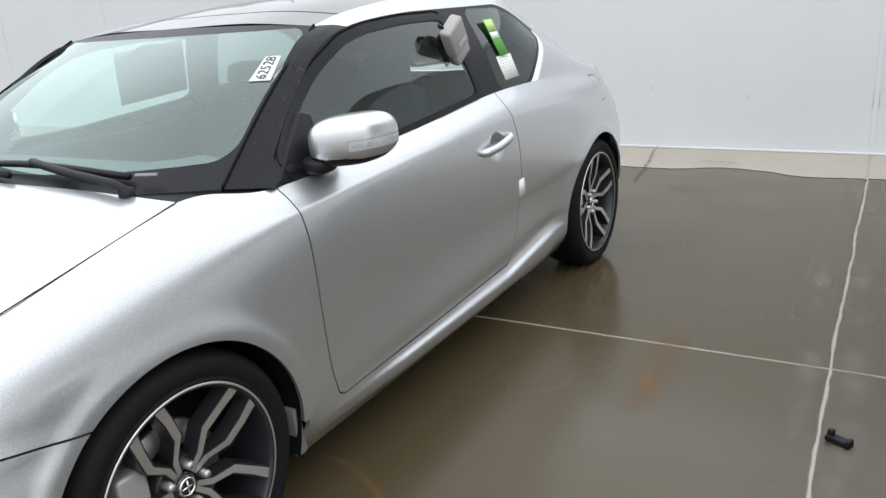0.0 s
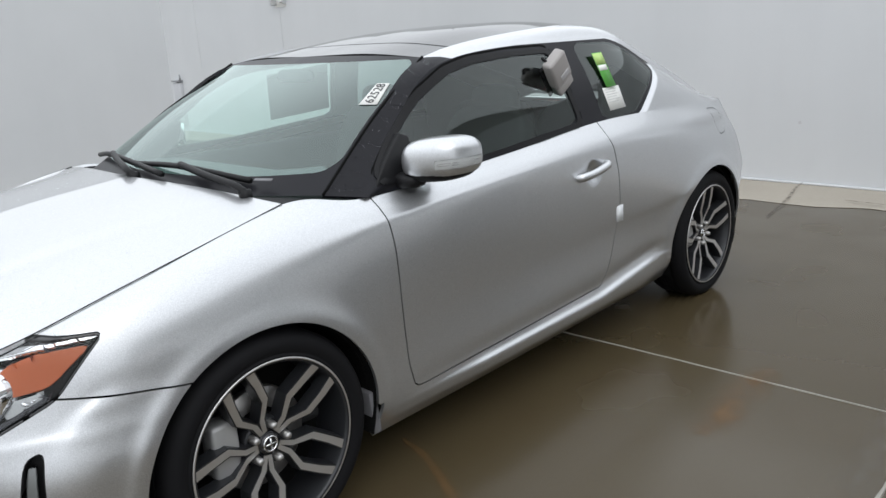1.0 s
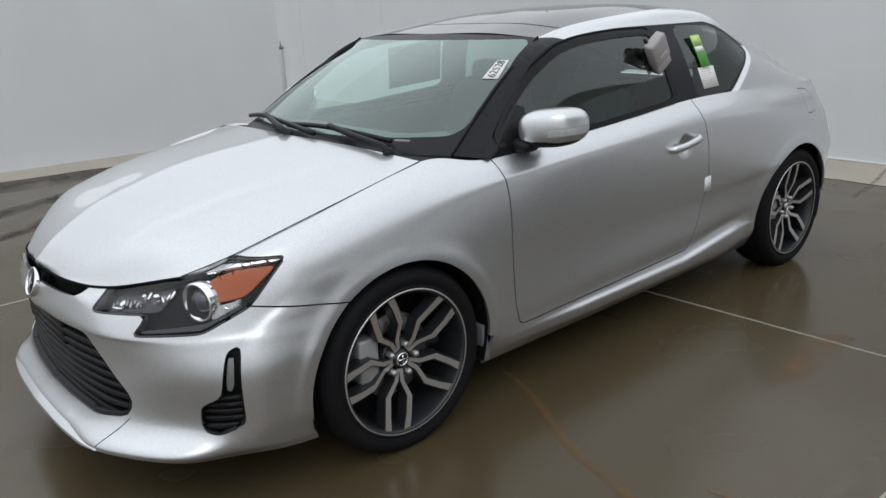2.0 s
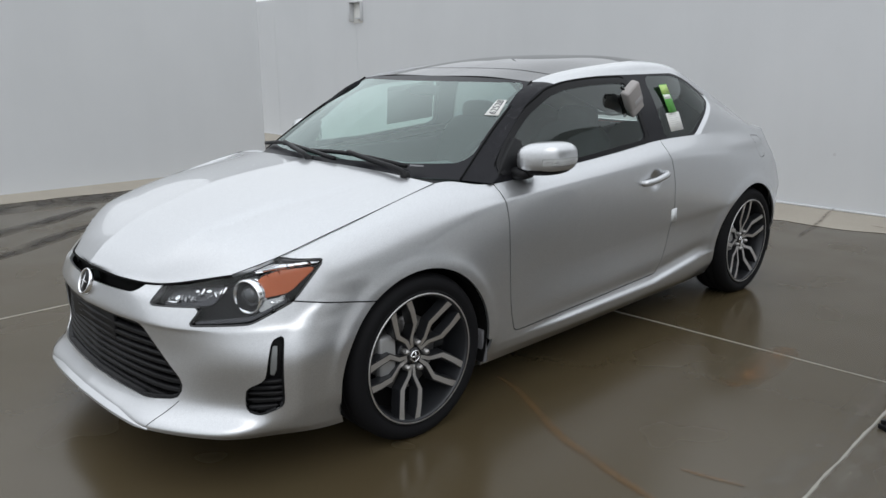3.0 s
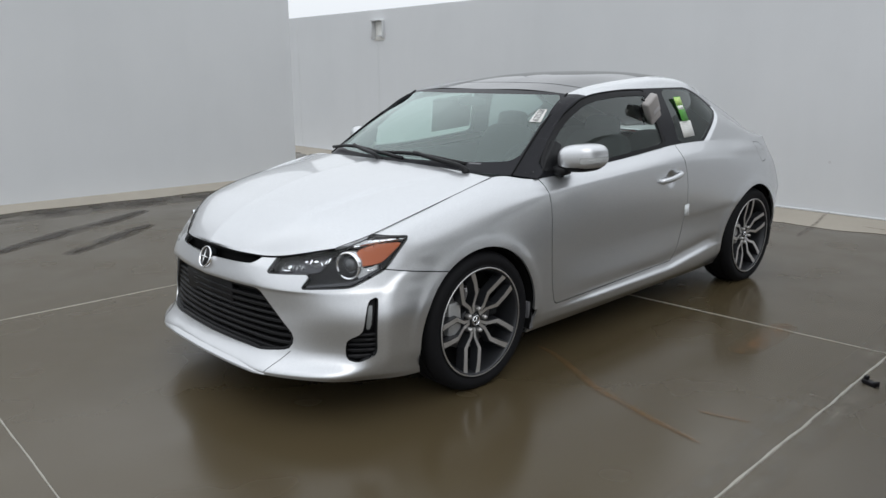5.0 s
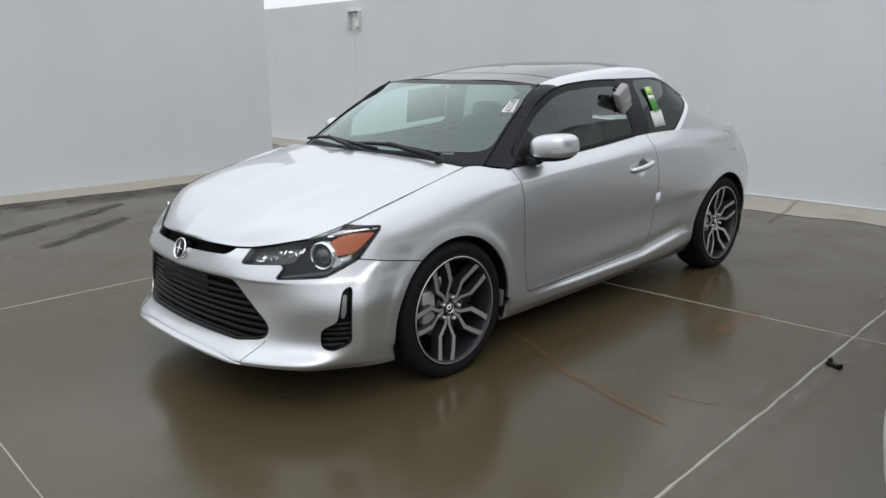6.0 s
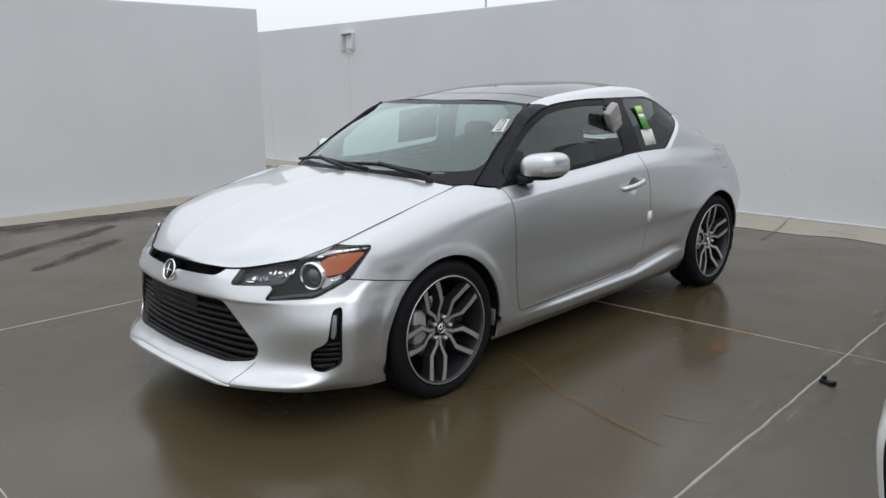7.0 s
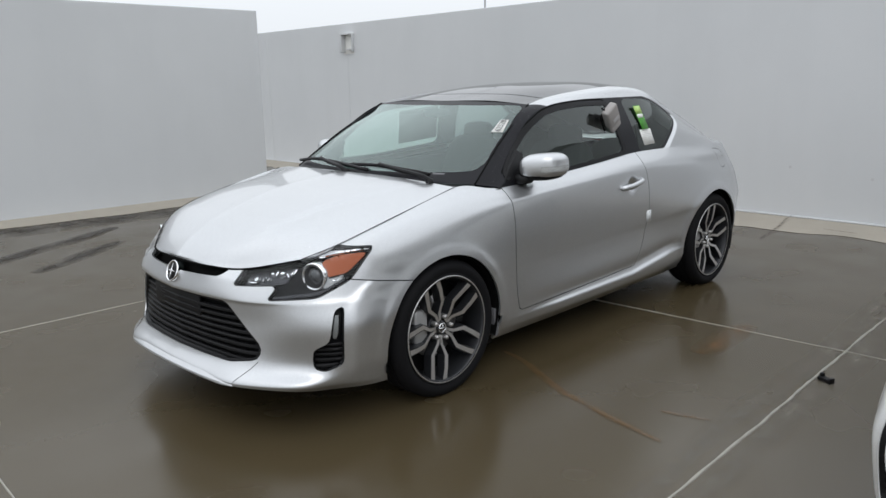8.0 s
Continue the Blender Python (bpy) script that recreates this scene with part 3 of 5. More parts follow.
    for b in (mirrored(quarter), quarter):
        sharp(part("rear_quarter", b, paint, car, paint_words + " quarter panel flowing into pillar and roof rail"))
    # windscreen and roof
    lower = [(-0.335, .742, .982), (-0.20, .55, .99), (-0.13, .28, .995), (-0.11, 0, .997)]
    upper = [(-0.92, .61, 1.35), (-0.89, .42, 1.362), (-0.875, .2, 1.368), (-0.87, 0, 1.37)]
    middle = [(-0.62, .675, 1.18), (-0.53, .49, 1.195), (-0.485, .25, 1.205), (-0.47, 0, 1.21)]
    scr = face_out(loft([lower, middle, upper], 40, 20), (-2, 0, 0.6))
    mirror_join(scr)
    def clear(co):
        t = (co.z - 0.985) / 0.38
        low = 0.115 + 0.03 * (abs(co.y) / 0.7) ** 2
        a, c, r = abs(co.y) - (0.742 - 0.135 * t - 0.009), max((low - t) * 0.4, (t - 0.95) * 0.4), 0.05
        if a > -r and c > -r:
            return math.hypot(a + r, c + r) - r
        return max(a, c)
    b = scr.copy()
    part("windscreen", keep(b, clear), GLASS_SCREEN, car, "clear green-tinted windscreen")
    part("windscreen_border", keep(scr, minus(clear)), PILLAR_BLACK, car, "black printed edge of the windscreen")
    # dark seals along the pillar and the hood's edge
    for name, line, r in (("windscreen_seal", edge[:3], 0.0045), ("hood_seal", LINES[-1][3:7], 0.0014), ("hood_edge_seal", [Vector(p) + Vector((0.002, 0, -0.004)) for p in LINES[-1][:4]], 0.0045)):
        pts = curve_points(line, 40)
        for sd in (1, -1):
            b = tube(bmesh.new(), [Vector((p.x, (p.y + 0.0015) * sd, p.z + 0.0025)) for p in pts], r, 6)
            part(name, b, DARK_VOID, car)
    b = bmesh.new()
    box(b, (0.012, 0.062, 0.002), (-0.236, .591, 1.0345), 0, pose(0, 0, 0, 0, 24, 22))
    part("serial_strip", b, LAMP_STRIP, car, "small pale plate behind the glass")
    roof_edge = edge[2:]
    spine = [(-0.87, 0, 1.37), (-1.5, 0, 1.456), (-2.05, 0, 1.458), (-2.5, 0, 1.345), (-2.85, 0, 1.20), (-3.26, 0, 1.03)]
    half = [((Vector(p) * 0.55 + Vector(q) * 0.45) + Vector((0, 0, .012))) for p, q in zip(roof_edge, spine)]
    roof = face_out(loft([roof_edge, half, spine], 70, 8), (-1.3, 0, .6))
    mirror_join(roof)
    roof_seam = roof.copy()
    for name, f, mat, words in (("sunroof", lambda co: -co.x - 1.10, GLASS_ROOF, "black glass front roof panel"),
                                ("roof_glass", lambda co: max(co.x + 1.112, -co.x - 2.02), GLASS_ROOF, "black glass roof panel"),
                                ("hatch", lambda co: co.x + 2.03, paint, "rear hatch")):
        b = roof.copy()
        keep(b, f)
        sharp(part(name, edge_lip(b, 0.01), mat, car, words))
    # splitter blade under the grille
    b = bmesh.new()
    prev = None
    ahead_line = [Vector(p) for p in LINES[0][:3]]
    blade = [Vector((p.x, -p.y, p.z)) for p in (catmull(ahead_line, 2 * k / 14) for k in range(14, 0, -1))] + [catmull(ahead_line, 2 * k / 14) for k in range(15)]
    for i, p in enumerate(blade):
        d = (blade[min(i + 1, 28)] - blade[max(i - 1, 0)]).normalized()
        out = Vector((d.y, -d.x, 0))
        fine = min(1.0, 0.25 + min(i, 28 - i) / 3)
        row = [b.verts.new(p + out * o * fine + Vector((0, 0, h * fine))) for o, h in ((-0.014, 0.024), (0.004, 0.016), (0.016, 0.008), (0.018, 0.000), (0.013, -0.006), (-0.03, -0.010))]
        if prev:
            for k in range(5):
                b.faces.new((prev[k], prev[k + 1], row[k + 1], row[k]))
        else:
            b.faces.new(row)
        prev = row
    b.faces.new(prev[::-1])
    bmesh.ops.recalc_face_normals(b, faces=b.faces)
    sharp(part("front_lip", b, paint, car, paint_words + " front lip"), 40)
    # joint line from the lip's corner up to the grille
    skin = BVHTree.FromBMesh(shell)
    line = []
    for k in range(15):
        y, z = 0.484 + 0.060 * k / 14, 0.226 + 0.085 * k / 14
        at = skin.ray_cast(Vector((2, y, z)), Vector((-1, 0, 0)))[0]
        if at:
            line.append(at + Vector((0.0003, 0, 0)))
    for sd in (1, -1):
        part("lip_joint", tube(bmesh.new(), [Vector((p.x, p.y * sd, p.z)) for p in line], 0.0014, 5), DARK_VOID, car)
    # dark roof seam
    b = roof_seam
    keep(b, lambda co: max(co.x + 1.095, -co.x - 1.118))
    for v in b.verts:
        v.co.z -= 0.004
    part("roof_seam", b, DARK_VOID, car)
    # cowl between hood and windscreen
    hood_back = [(-0.455, .776, .954), (-0.20, .722, .970), (-0.13, .42, 1.000), (-0.085, 0, 1.010)]
    low_scr = [(-0.40, .735, .975), (-0.24, .60, .986), (-0.16, .30, .995), (-0.13, 0, .997)]
    b = face_out(loft([hood_back, low_scr], 24, 3), (-.3, 0, 0))
    mirror_join(b)
    part("cowl", b, BLACK_PLASTIC, car, "black plastic cowl under the wipers")
    nose = shell.copy()
    bmesh.ops.delete(nose, geom=[f for f in nose.faces if f.calc_center_median().x < 0.2], context="FACES")
    back_end = shell.copy()
    bmesh.ops.delete(back_end, geom=[f for f in back_end.faces if f.calc_center_median().x > -2.4], context="FACES")
    def refined(field, margin, cuts):
        b = nose.copy()
        bmesh.ops.delete(b, geom=[f for f in b.faces if min(field(v.co) for v in f.verts) > margin], context="FACES")
        bmesh.ops.subdivide_edges(b, edges=b.edges, cuts=cuts, use_grid_fill=True)
        return b
    return car, dict(shell=nose, lamp_sheet=refined(lamp, 0.02, 3), fog_sheet=refined(fog, 0.02, 2), grille_sheet=refined(grille, 0.02, 2), back_end=back_end, lamp=lamp, grille=grille, slot=slot, fog=fog, hood=hood_copy, cant=cant, front=front)


def mirror_join(b):
    me = bpy.data.meshes.new("temp")
    b2 = mirrored(b)
    b2.to_mesh(me)
    b2.free()
    b.from_mesh(me)
    bpy.data.meshes.remove(me)
    bmesh.ops.remove_doubles(b, verts=b.verts, dist=1e-4)


def offset_patch(source, fields, depth):
    """A piece of the body sheet, cut by fields and moved inwards."""
    b = source.copy()
    for f in fields:
        keep(b, f)
    b.normal_update()
    shift = [(v, v.normal.copy()) for v in b.verts]
    for v, n in shift:
        v.co -= n * depth
    return b


def both(car_ob, name, b, mat, words="", lip=0.0, parent_pair=None):
    """A part on each flank; returns the left one and the right one."""
    if lip:
        edge_lip(b, lip)
    right = part(name, mirrored(b), mat, parent_pair[1] if parent_pair else car_ob, words)
    left = part(name, b, mat, parent_pair[0] if parent_pair else car_ob, words)
    return left, right


def centred(car_ob, name, b, mat, words="", lip=0.0):
    mirror_join(b)
    if lip:
        edge_lip(b, lip)
    return part(name, b, mat, car_ob, words)


LAMP_BACK = material("lamp_housing", (0.006, 0.006, 0.007), 0.45, spec=0.2)
LAMP_GREY = material("lamp_reflector_grey", (0.06, 0.06, 0.065), 0.25, 0.6)
FACET_GREY = material("facet_plastic", (0.34, 0.345, 0.35), 0.22, 0.7)
LENS = material("projector_lens", (0.06, 0.062, 0.066), 0.06, 0.4, coat=1.0)
MARKER = material("marker_plastic", (0.20, 0.21, 0.21), 0.2, 0.3, coat=0.5)
CLEAR_GREY = material("clear_lamp_plastic", (0.45, 0.46, 0.46), 0.25, 0.2, coat=0.5)
TAIL_RED = material("red_lamp", (0.35, 0.02, 0.02), 0.15, coat=0.8)


def headlights(car_ob, s):
    sh, lamp = s["lamp_sheet"], s["lamp"]
    pair = both(car_ob, "headlight", offset_patch(sh, [shrink(lamp, 0.004)], 0.045), LAMP_BACK, "black headlight with clear cover and amber side reflector")
    ring = lambda co: max(lamp(co) + 0.001, -(lamp(co) + 0.0060))
    both(car_ob, "bezel", offset_patch(sh, [ring], 0.004), BLACK_GLOSS, lip=0.030, parent_pair=pair)
    poly = lambda pts: inside(outline(pts, 2), CORNER)
    both(car_ob, "amber_reflector", offset_patch(sh, [poly([(.402, .786), (.20, .784), (.10, .756), (.12, .694), (.270, .706)])], 0.016), AMBER, "amber side reflector", 0.015, pair)
    both(car_ob, "chrome_strip", offset_patch(sh, [poly([(.428, .804), (.20, .806), (.01, .780), (.01, .770), (.19, .796), (.405, .796)])], 0.014), CHROME, "chrome strip", 0.012, pair)
    both(car_ob, "chrome_sweep", offset_patch(sh, [poly([(.268, .690), (.255, .688), (.10, .640), (-.21, .620), (-.215, .610), (.08, .622), (.275, .682)])], 0.018), LAMP_GREY, "chrome sweep under the lens", 0.02, pair)
    both(car_ob, "inner_reflector", offset_patch(sh, [poly([(-.06, .752), (-.36, .712), (-.42, .660), (-.12, .672)])], 0.030), LAMP_GREY, "faceted grey reflector", 0.01, pair)
    both(car_ob, "corner_reflector", offset_patch(sh, [poly([(.115, .684), (.268, .700), (.250, .686), (.12, .645)])], 0.020), CLEAR_GREY, "clear faceted corner reflector", 0.012, pair)
    for k, (u, z, w, h, lean) in enumerate(((-.065, .722, .006, .026, .02), (-.085, .716, .005, .022, .016), (-.112, .708, .007, .018, -.02), (-.150, .716, .016, .008, .01), (-.185, .714, .006, .020, .018), (-.215, .712, .010, .007, .01), (-.320, .690, .012, .014, .014), (-.345, .676, .030, .006, .0), (.215, .684, .006, .014, .012), (.185, .678, .008, .012, -.01))):
        both(car_ob, "facet", offset_patch(sh, [inside(outline([(u - w + lean / 2, z + h / 2), (u + w + lean / 2, z + h / 2), (u + w - lean / 2, z - h / 2), (u - w - lean / 2, z - h / 2)], 1), CORNER)], 0.016), CHROME, "", 0.004, pair)
    rnd = random.Random(21)
    inner = sh.copy()
    bmesh.ops.delete(inner, geom=[f for f in inner.faces if not (f.calc_center_median().y - f.calc_center_median().x < -0.07 and 0.66 < f.calc_center_median().z < 0.75)], context="FACES")
    for k in range(16):
        u, z = -.095 - .0185 * k + rnd.uniform(-.004, .004), .712 - .0016 * k + rnd.uniform(-.010, .008)
        w, h, lean = rnd.uniform(.0035, .007), rnd.uniform(.008, .020), rnd.uniform(-.012, .018)
        both(car_ob, "facet", offset_patch(inner, [inside(outline([(u - w + lean / 2, z + h / 2), (u + w + lean / 2, z + h / 2), (u + w - lean / 2, z - h / 2), (u - w - lean / 2, z - h / 2)], 1), CORNER)], 0.019), FACET_GREY, "", 0.004, pair)
    inner.free()
    # projector eye
    for side, owner in ((1, pair[0]), (-1, pair[1])):
        m = Matrix.Translation((0.628, side * 0.690, .692)) @ Vector((0.93, side * 0.36, 0.02)).to_track_quat("Y", "Z").to_matrix().to_4x4()
        for name, prof, mat in (("projector_ring", [(.058, -.05), (.060, .014), (.057, .019), (.051, .017), (.048, .000), (.048, -.03)], CHROME),
                                ("projector_lens", [(.0005, .020), (.014, .018), (.026, .012), (.035, .002), (.039, -.02)], LENS)):
            b = bmesh.new()
            turned(b, prof, 32)
            bmesh.ops.transform(b, matrix=m, verts=b.verts)
            bmesh.ops.recalc_face_normals(b, faces=b.faces)
            part(name, b, mat, owner)
    both(car_ob, "cover", offset_patch(sh, [shrink(lamp, 0.010)], 0.003), GLASS_LAMP, "clear cover", 0, pair)


def grille_parts(car_ob, s):
    sh, grille, slot, fog = s["grille_sheet"], s["grille"], s["slot"], s["fog"]
    back = centred(car_ob, "grille", offset_patch(sh, [shrink(grille, -0.006)], 0.05), DARK_VOID, "wide black plastic lower grille with slats")
    for k in range(8):
        z = 0.312 + 0.0315 * k
        band = lambda co, z=z: max(abs(co.z - z) - 0.0065, grille(co) + 0.002)
        b = offset_patch(sh, [band], 0.014 if k else 0.02)
        mirror_join(b)
        part("slat", edge_lip(b, 0.026), BLACK_PLASTIC, back)
    rim = lambda co: max(grille(co) - 0.001, -(grille(co) + 0.012))
    b = offset_patch(sh, [rim], 0.006)
    mirror_join(b)
    part("grille_rim", edge_lip(b, 0.04), BLACK_PLASTIC, back, "black grille rim")
    b = bmesh.new()
    box(b, (0.014, 0.43, 0.110), (0.915, -0.03, 0.515), 0.004)
    plate = part("plate_bracket", b, BLACK_PLASTIC, car_ob, "empty black plate bracket")
    sharp(plate)
    for k, (w, y, z) in enumerate(((0.05, -0.16, .552), (0.06, -0.15, .525), (0.045, -0.16, .498), (0.055, -.15, .475))):
        b = bmesh.new()
        box(b, (0.003, w, 0.0025), (0.9225, y, z))
        part("bar", b, LAMP_GREY, plate)
    sh = s["shell"]
    slot_back = centred(car_ob, "upper_slot", offset_patch(sh, [shrink(slot, -0.004)], 0.05), DARK_VOID, "black slot under the hood edge")
    b = offset_patch(sh, [lambda co: max(abs(co.z - 0.722) - 0.006, slot(co))], 0.03)
    mirror_join(b)
    part("slat", edge_lip(b, 0.02), BLACK_PLASTIC, slot_back)
    sh = s["fog_sheet"]
    # fog pockets
    pair = both(car_ob, "fog_pocket", offset_patch(sh, [shrink(fog, -0.004)], 0.05), BLACK_PLASTIC, "black fog lamp pocket with ribs")
    wall_strip = lambda co: max(fog(co) - 0.001, -(fog(co) + 0.005))
    both(car_ob, "pocket_rim", offset_patch(sh, [wall_strip], 0.003), BLACK_PLASTIC, "", 0.045, pair)
    for k in range(5):
        z = 0.295 + 0.025 * k
        band = lambda co, z=z: max(abs(co.z - z) - 0.006, fog(co) + 0.004)
        both(car_ob, "rib", offset_patch(sh, [band], 0.016), BLACK_PLASTIC, "", 0.02, pair)
    clear = inside(outline([(.185, .545), (.215, .548), (.205, .425), (.165, .42)], 2), CORNER)
    both(car_ob, "marker_lamp", offset_patch(sh, [clear], 0.018), MARKER, "clear upright marker lamp", 0.02, pair)


def emblem(car_ob):
    m = Matrix.Translation((0.942, 0, .660)) @ pose(0, 0, 0, 0, -22, 0)
    b = bmesh.new()
    turned(b, [(.050, -.03), (.050, .004), (.048, .009), (.044, .008), (.042, .003)], 40, "X")
    bmesh.ops.transform(b, matrix=m, verts=b.verts)
    ring = part("badge", b, CHROME, car_ob, "round chrome badge with a plain four-point shape")
    b = bmesh.new()
    turned(b, [(.0005, .005), (.041, .004), (.043, -.01)], 40, "X")
    bmesh.ops.transform(b, matrix=m, verts=b.verts)
    part("badge_field", b, BLACK_PLASTIC, ring)
    b = bmesh.new()
    for k in range(4):
        a = k * math.pi / 2
        tip, l, r = [bm_v for bm_v in (b.verts.new((.010, .038 * math.cos(a), .038 * math.sin(a))), b.verts.new((.009, .006 * math.cos(a + .8), .006 * math.sin(a + .8))), b.verts.new((.009, .006 * math.cos(a - .8), .006 * math.sin(a - .8))))]
        c = b.verts.new((.013, 0, 0))
        b.faces.new((c, r, tip))
        b.faces.new((c, tip, l))
    bmesh.ops.remove_doubles(b, verts=b.verts, dist=1e-5)
    bmesh.ops.recalc_face_normals(b, faces=b.faces)
    bmesh.ops.transform(b, matrix=m, verts=b.verts)
    part("badge_star", b, CHROME, ring)


# ---- wheels ----
def wheel(car_ob, x, side, phase):
    m = Matrix.Translation((x, side * 0.765, WHEEL_Z)) @ pose(0, 0, 0, 0, 0, 0 if side > 0 else 180)
    b = bmesh.new()
    turned(b, [(.257, .100), (.255, .106), (.248, .107), (.243, .098), (.236, .06), (.228, -.04), (.240, -.10)], 72)
    rim = part("wheel", b, ALLOY_DARK, car_ob, "ten-spoke alloy wheel with dark pockets and machined faces")
    rim.matrix_basis = m
    b = bmesh.new()
    tread = [(.330, .075), (.330, .052), (.322, .050), (.322, .042), (.330, .040), (.331, .006), (.322, .004), (.322, -.004), (.331, -.006), (.330, -.040), (.322, -.042), (.322, -.05), (.330, -.052), (.330, -.075)]
    turned(b, [(.246, .088), (.254, .104), (.262, .107), (.268, .104), (.286, .112), (.306, .109), (.320, .097)] + tread + [(.318, -.098), (.28, -.105), (.25, -.095)], 90)
    sharp(part("tyre", b, RUBBER, rim, "black low-profile tyre"), 40)
    # machined ring at the rim's edge
    b = bmesh.new()
    turned(b, [(.2570, .1055), (.2570, .1082), (.2540, .1090), (.2515, .1080)], 72)
    part("rim_edge", b, ALLOY, rim, "bright machined rim edge")
    for k in range(5):
        base = phase + k * 2 * math.pi / 5
        for s in (1, -1):
            spine = [(.036, .006 * s, .062), (.078, .013 * s, .069), (.130, .046 * s, .080), (.190, .045 * s, .092), (.249, .040 * s, .100)]
            half = [.0065, .0080, .0100, .0105, .0130]
            for name, mat, grow, y0, y1 in (("spoke", ALLOY_DARK, .004, -.045, -.0015), ("spoke_face", ALLOY, 0.0, -.004, 0.0)):
                b = bmesh.new()
                rings = []
                for (r, o, y), h in zip(spine, half):
                    ring = []
                    for lat, yy in ((h + grow * 1.8, y + y0), (h + grow, y + y1), (-h - grow, y + y1), (-h - grow * 1.8, y + y0)):
                        px_, pz_ = r, o + lat
                        c_, s_ = math.cos(base), math.sin(base)
                        ring.append(b.verts.new((px_ * c_ - pz_ * s_, yy, px_ * s_ + pz_ * c_)))
                    rings.append(ring)
                for p, q in zip(rings, rings[1:]):
                    for i in range(4):
                        b.faces.new((p[i], p[(i + 1) % 4], q[(i + 1) % 4], q[i]))
                b.faces.new(rings[0])
                b.faces.new(rings[-1][::-1])
                bmesh.ops.recalc_face_normals(b, faces=b.faces)
                sharp(part(name, b, mat, rim), 30)
    b = bmesh.new()
    turned(b, [(.0005, .050), (.066, .050), (.072, .046), (.076, .0), (.07, -.03)], 40)
    part("hub", b, ALLOY_DARK, rim)
    b = bmesh.new()
    turned(b, [(.0005, .071), (.022, .070), (.026, .068), (.028, .060), (.031, .062), (.034, .058), (.034, .045)], 36)
    part("centre_cap", b, BLACK_GLOSS, rim, "black centre cap with a plain ring")
    b = bmesh.new()
    turned(b, [(.019, .0700), (.0205, .0722), (.0225, .0722), (.024, .0700)], 32)
    for a in (0, math.pi / 2):
        box(b, (.034, .002, .004), (0, .0718, 0), 0, Matrix.Rotation(a, 4, "Y"))
    part("cap_mark", b, CHROME, rim)
    for k in range(5):
        a = phase + (k + 0.5) * 2 * math.pi / 5
        b = bmesh.new()
        turned(b, [(.0005, .084), (.008, .083), (.0115, .077), (.0130, .05)], 6, "Y", (.055 * math.cos(a), 0, .055 * math.sin(a)))
        part("lug_nut", b, STEEL, rim)
        b = bmesh.new()
        turned(b, [(.017, .0515), (.0165, .055), (.014, .0535), (.0125, .0505)], 16, "Y", (.055 * math.cos(a), 0, .055 * math.sin(a)))
        part("lug_seat", b, ALLOY_DARK, rim)
    b = bmesh.new()
    turned(b, [(.09, .012), (.148, .012), (.150, .008), (.150, -.012), (.09, -.012)], 48)
    part("brake_disc", b, STEEL, rim)
    b = bmesh.new()
    box(b, (.08, .07, .16), (0.125, 0.025, 0.03), .012)
    part("brake_caliper", b, material("caliper_grey", (0.42, 0.42, 0.42), 0.45, 0.5) if "caliper_grey" not in bpy.data.materials else bpy.data.materials["caliper_grey"], rim)
    b = bmesh.new()
    turned(b, [(.235, -.02), (.09, -.03), (.0005, -.035)], 40)
    part("wheel_back", b, DARK_VOID, rim)
    return rim


def wheel_well(car_ob, x, z, r):
    for side in (1, -1):
        b = bmesh.new()
        rows = []
        for k in range(33):
            a = -0.35 + (math.pi + 0.7) * k / 32
            rows.append([b.verts.new((x + (r + 0.004) * math.cos(a), side * yy, z + (r + 0.004) * math.sin(a))) for yy in (0.858, 0.7, 0.45)])
        hub = b.verts.new((x, side * 0.45, z))
        for p, q in zip(rows, rows[1:]):
            for i in range(2):
                b.faces.new((p[i], p[i + 1], q[i + 1], q[i]))
            b.faces.new((p[2], hub, q[2]))
        bmesh.ops.recalc_face_normals(b, faces=b.faces)
        part("wheel_well", b, DARK_VOID, car_ob, "black wheel well liner")


def underside(car_ob):
    b = bmesh.new()
    box(b, (3.9, 1.4, 0.06), (-1.25, 0, 0.20), 0.02)
    part("underbody", b, DARK_VOID, car_ob, "dark underbody")
    for side in (1, -1):
        b = bmesh.new()
        box(b, (0.03, 0.09, 0.15), (-0.380, side * 0.798, 0.262), 0.005, pose(0, 0, 0, 0, 4, 0))
        sharp(part("mud_flap", b, LAMP_STRIP, car_ob, "small grey mud flap"))
        b = bmesh.new()
        box(b, (0.05, 0.16, 0.04), (-2.27, side * 0.70, 0.185), 0.01)
        sharp(part("mud_flap", b, BLACK_PLASTIC, car_ob, "small black air deflector"))


# ---- mirrors, handles, wipers ----
def pillow(bm, centre, half, power=0.55, back=None, steps=(28, 18)):
    """A rounded block; back flattens it at that share of its length, towards the tail."""
    rows = []
    sg = lambda v, p: math.copysign(abs(v) ** p, v)
    for j in range(steps[1] + 1):
        t = -math.pi / 2 + math.pi * j / steps[1]
        row = []
        for i in range(steps[0]):
            a = 2 * math.pi * i / steps[0]
            p = Vector((sg(math.cos(t), power) * sg(math.cos(a), power), sg(math.cos(t), power) * sg(math.sin(a), power), sg(math.sin(t), power)))
            if back is not None and p.x < back:
                p.x = back
            row.append(bm.verts.new(Vector(centre) + Vector((p.x * half[0], p.y * half[1], p.z * half[2]))))
        rows.append(row)
    for p, q in zip(rows, rows[1:]):
        for i in range(steps[0]):
            k = (i + 1) % steps[0]
            bm.faces.new((p[i], p[k], q[k], q[i]))
    bmesh.ops.remove_doubles(bm, verts=bm.verts, dist=1e-5)
    bmesh.ops.recalc_face_normals(bm, faces=bm.faces)
    return bm


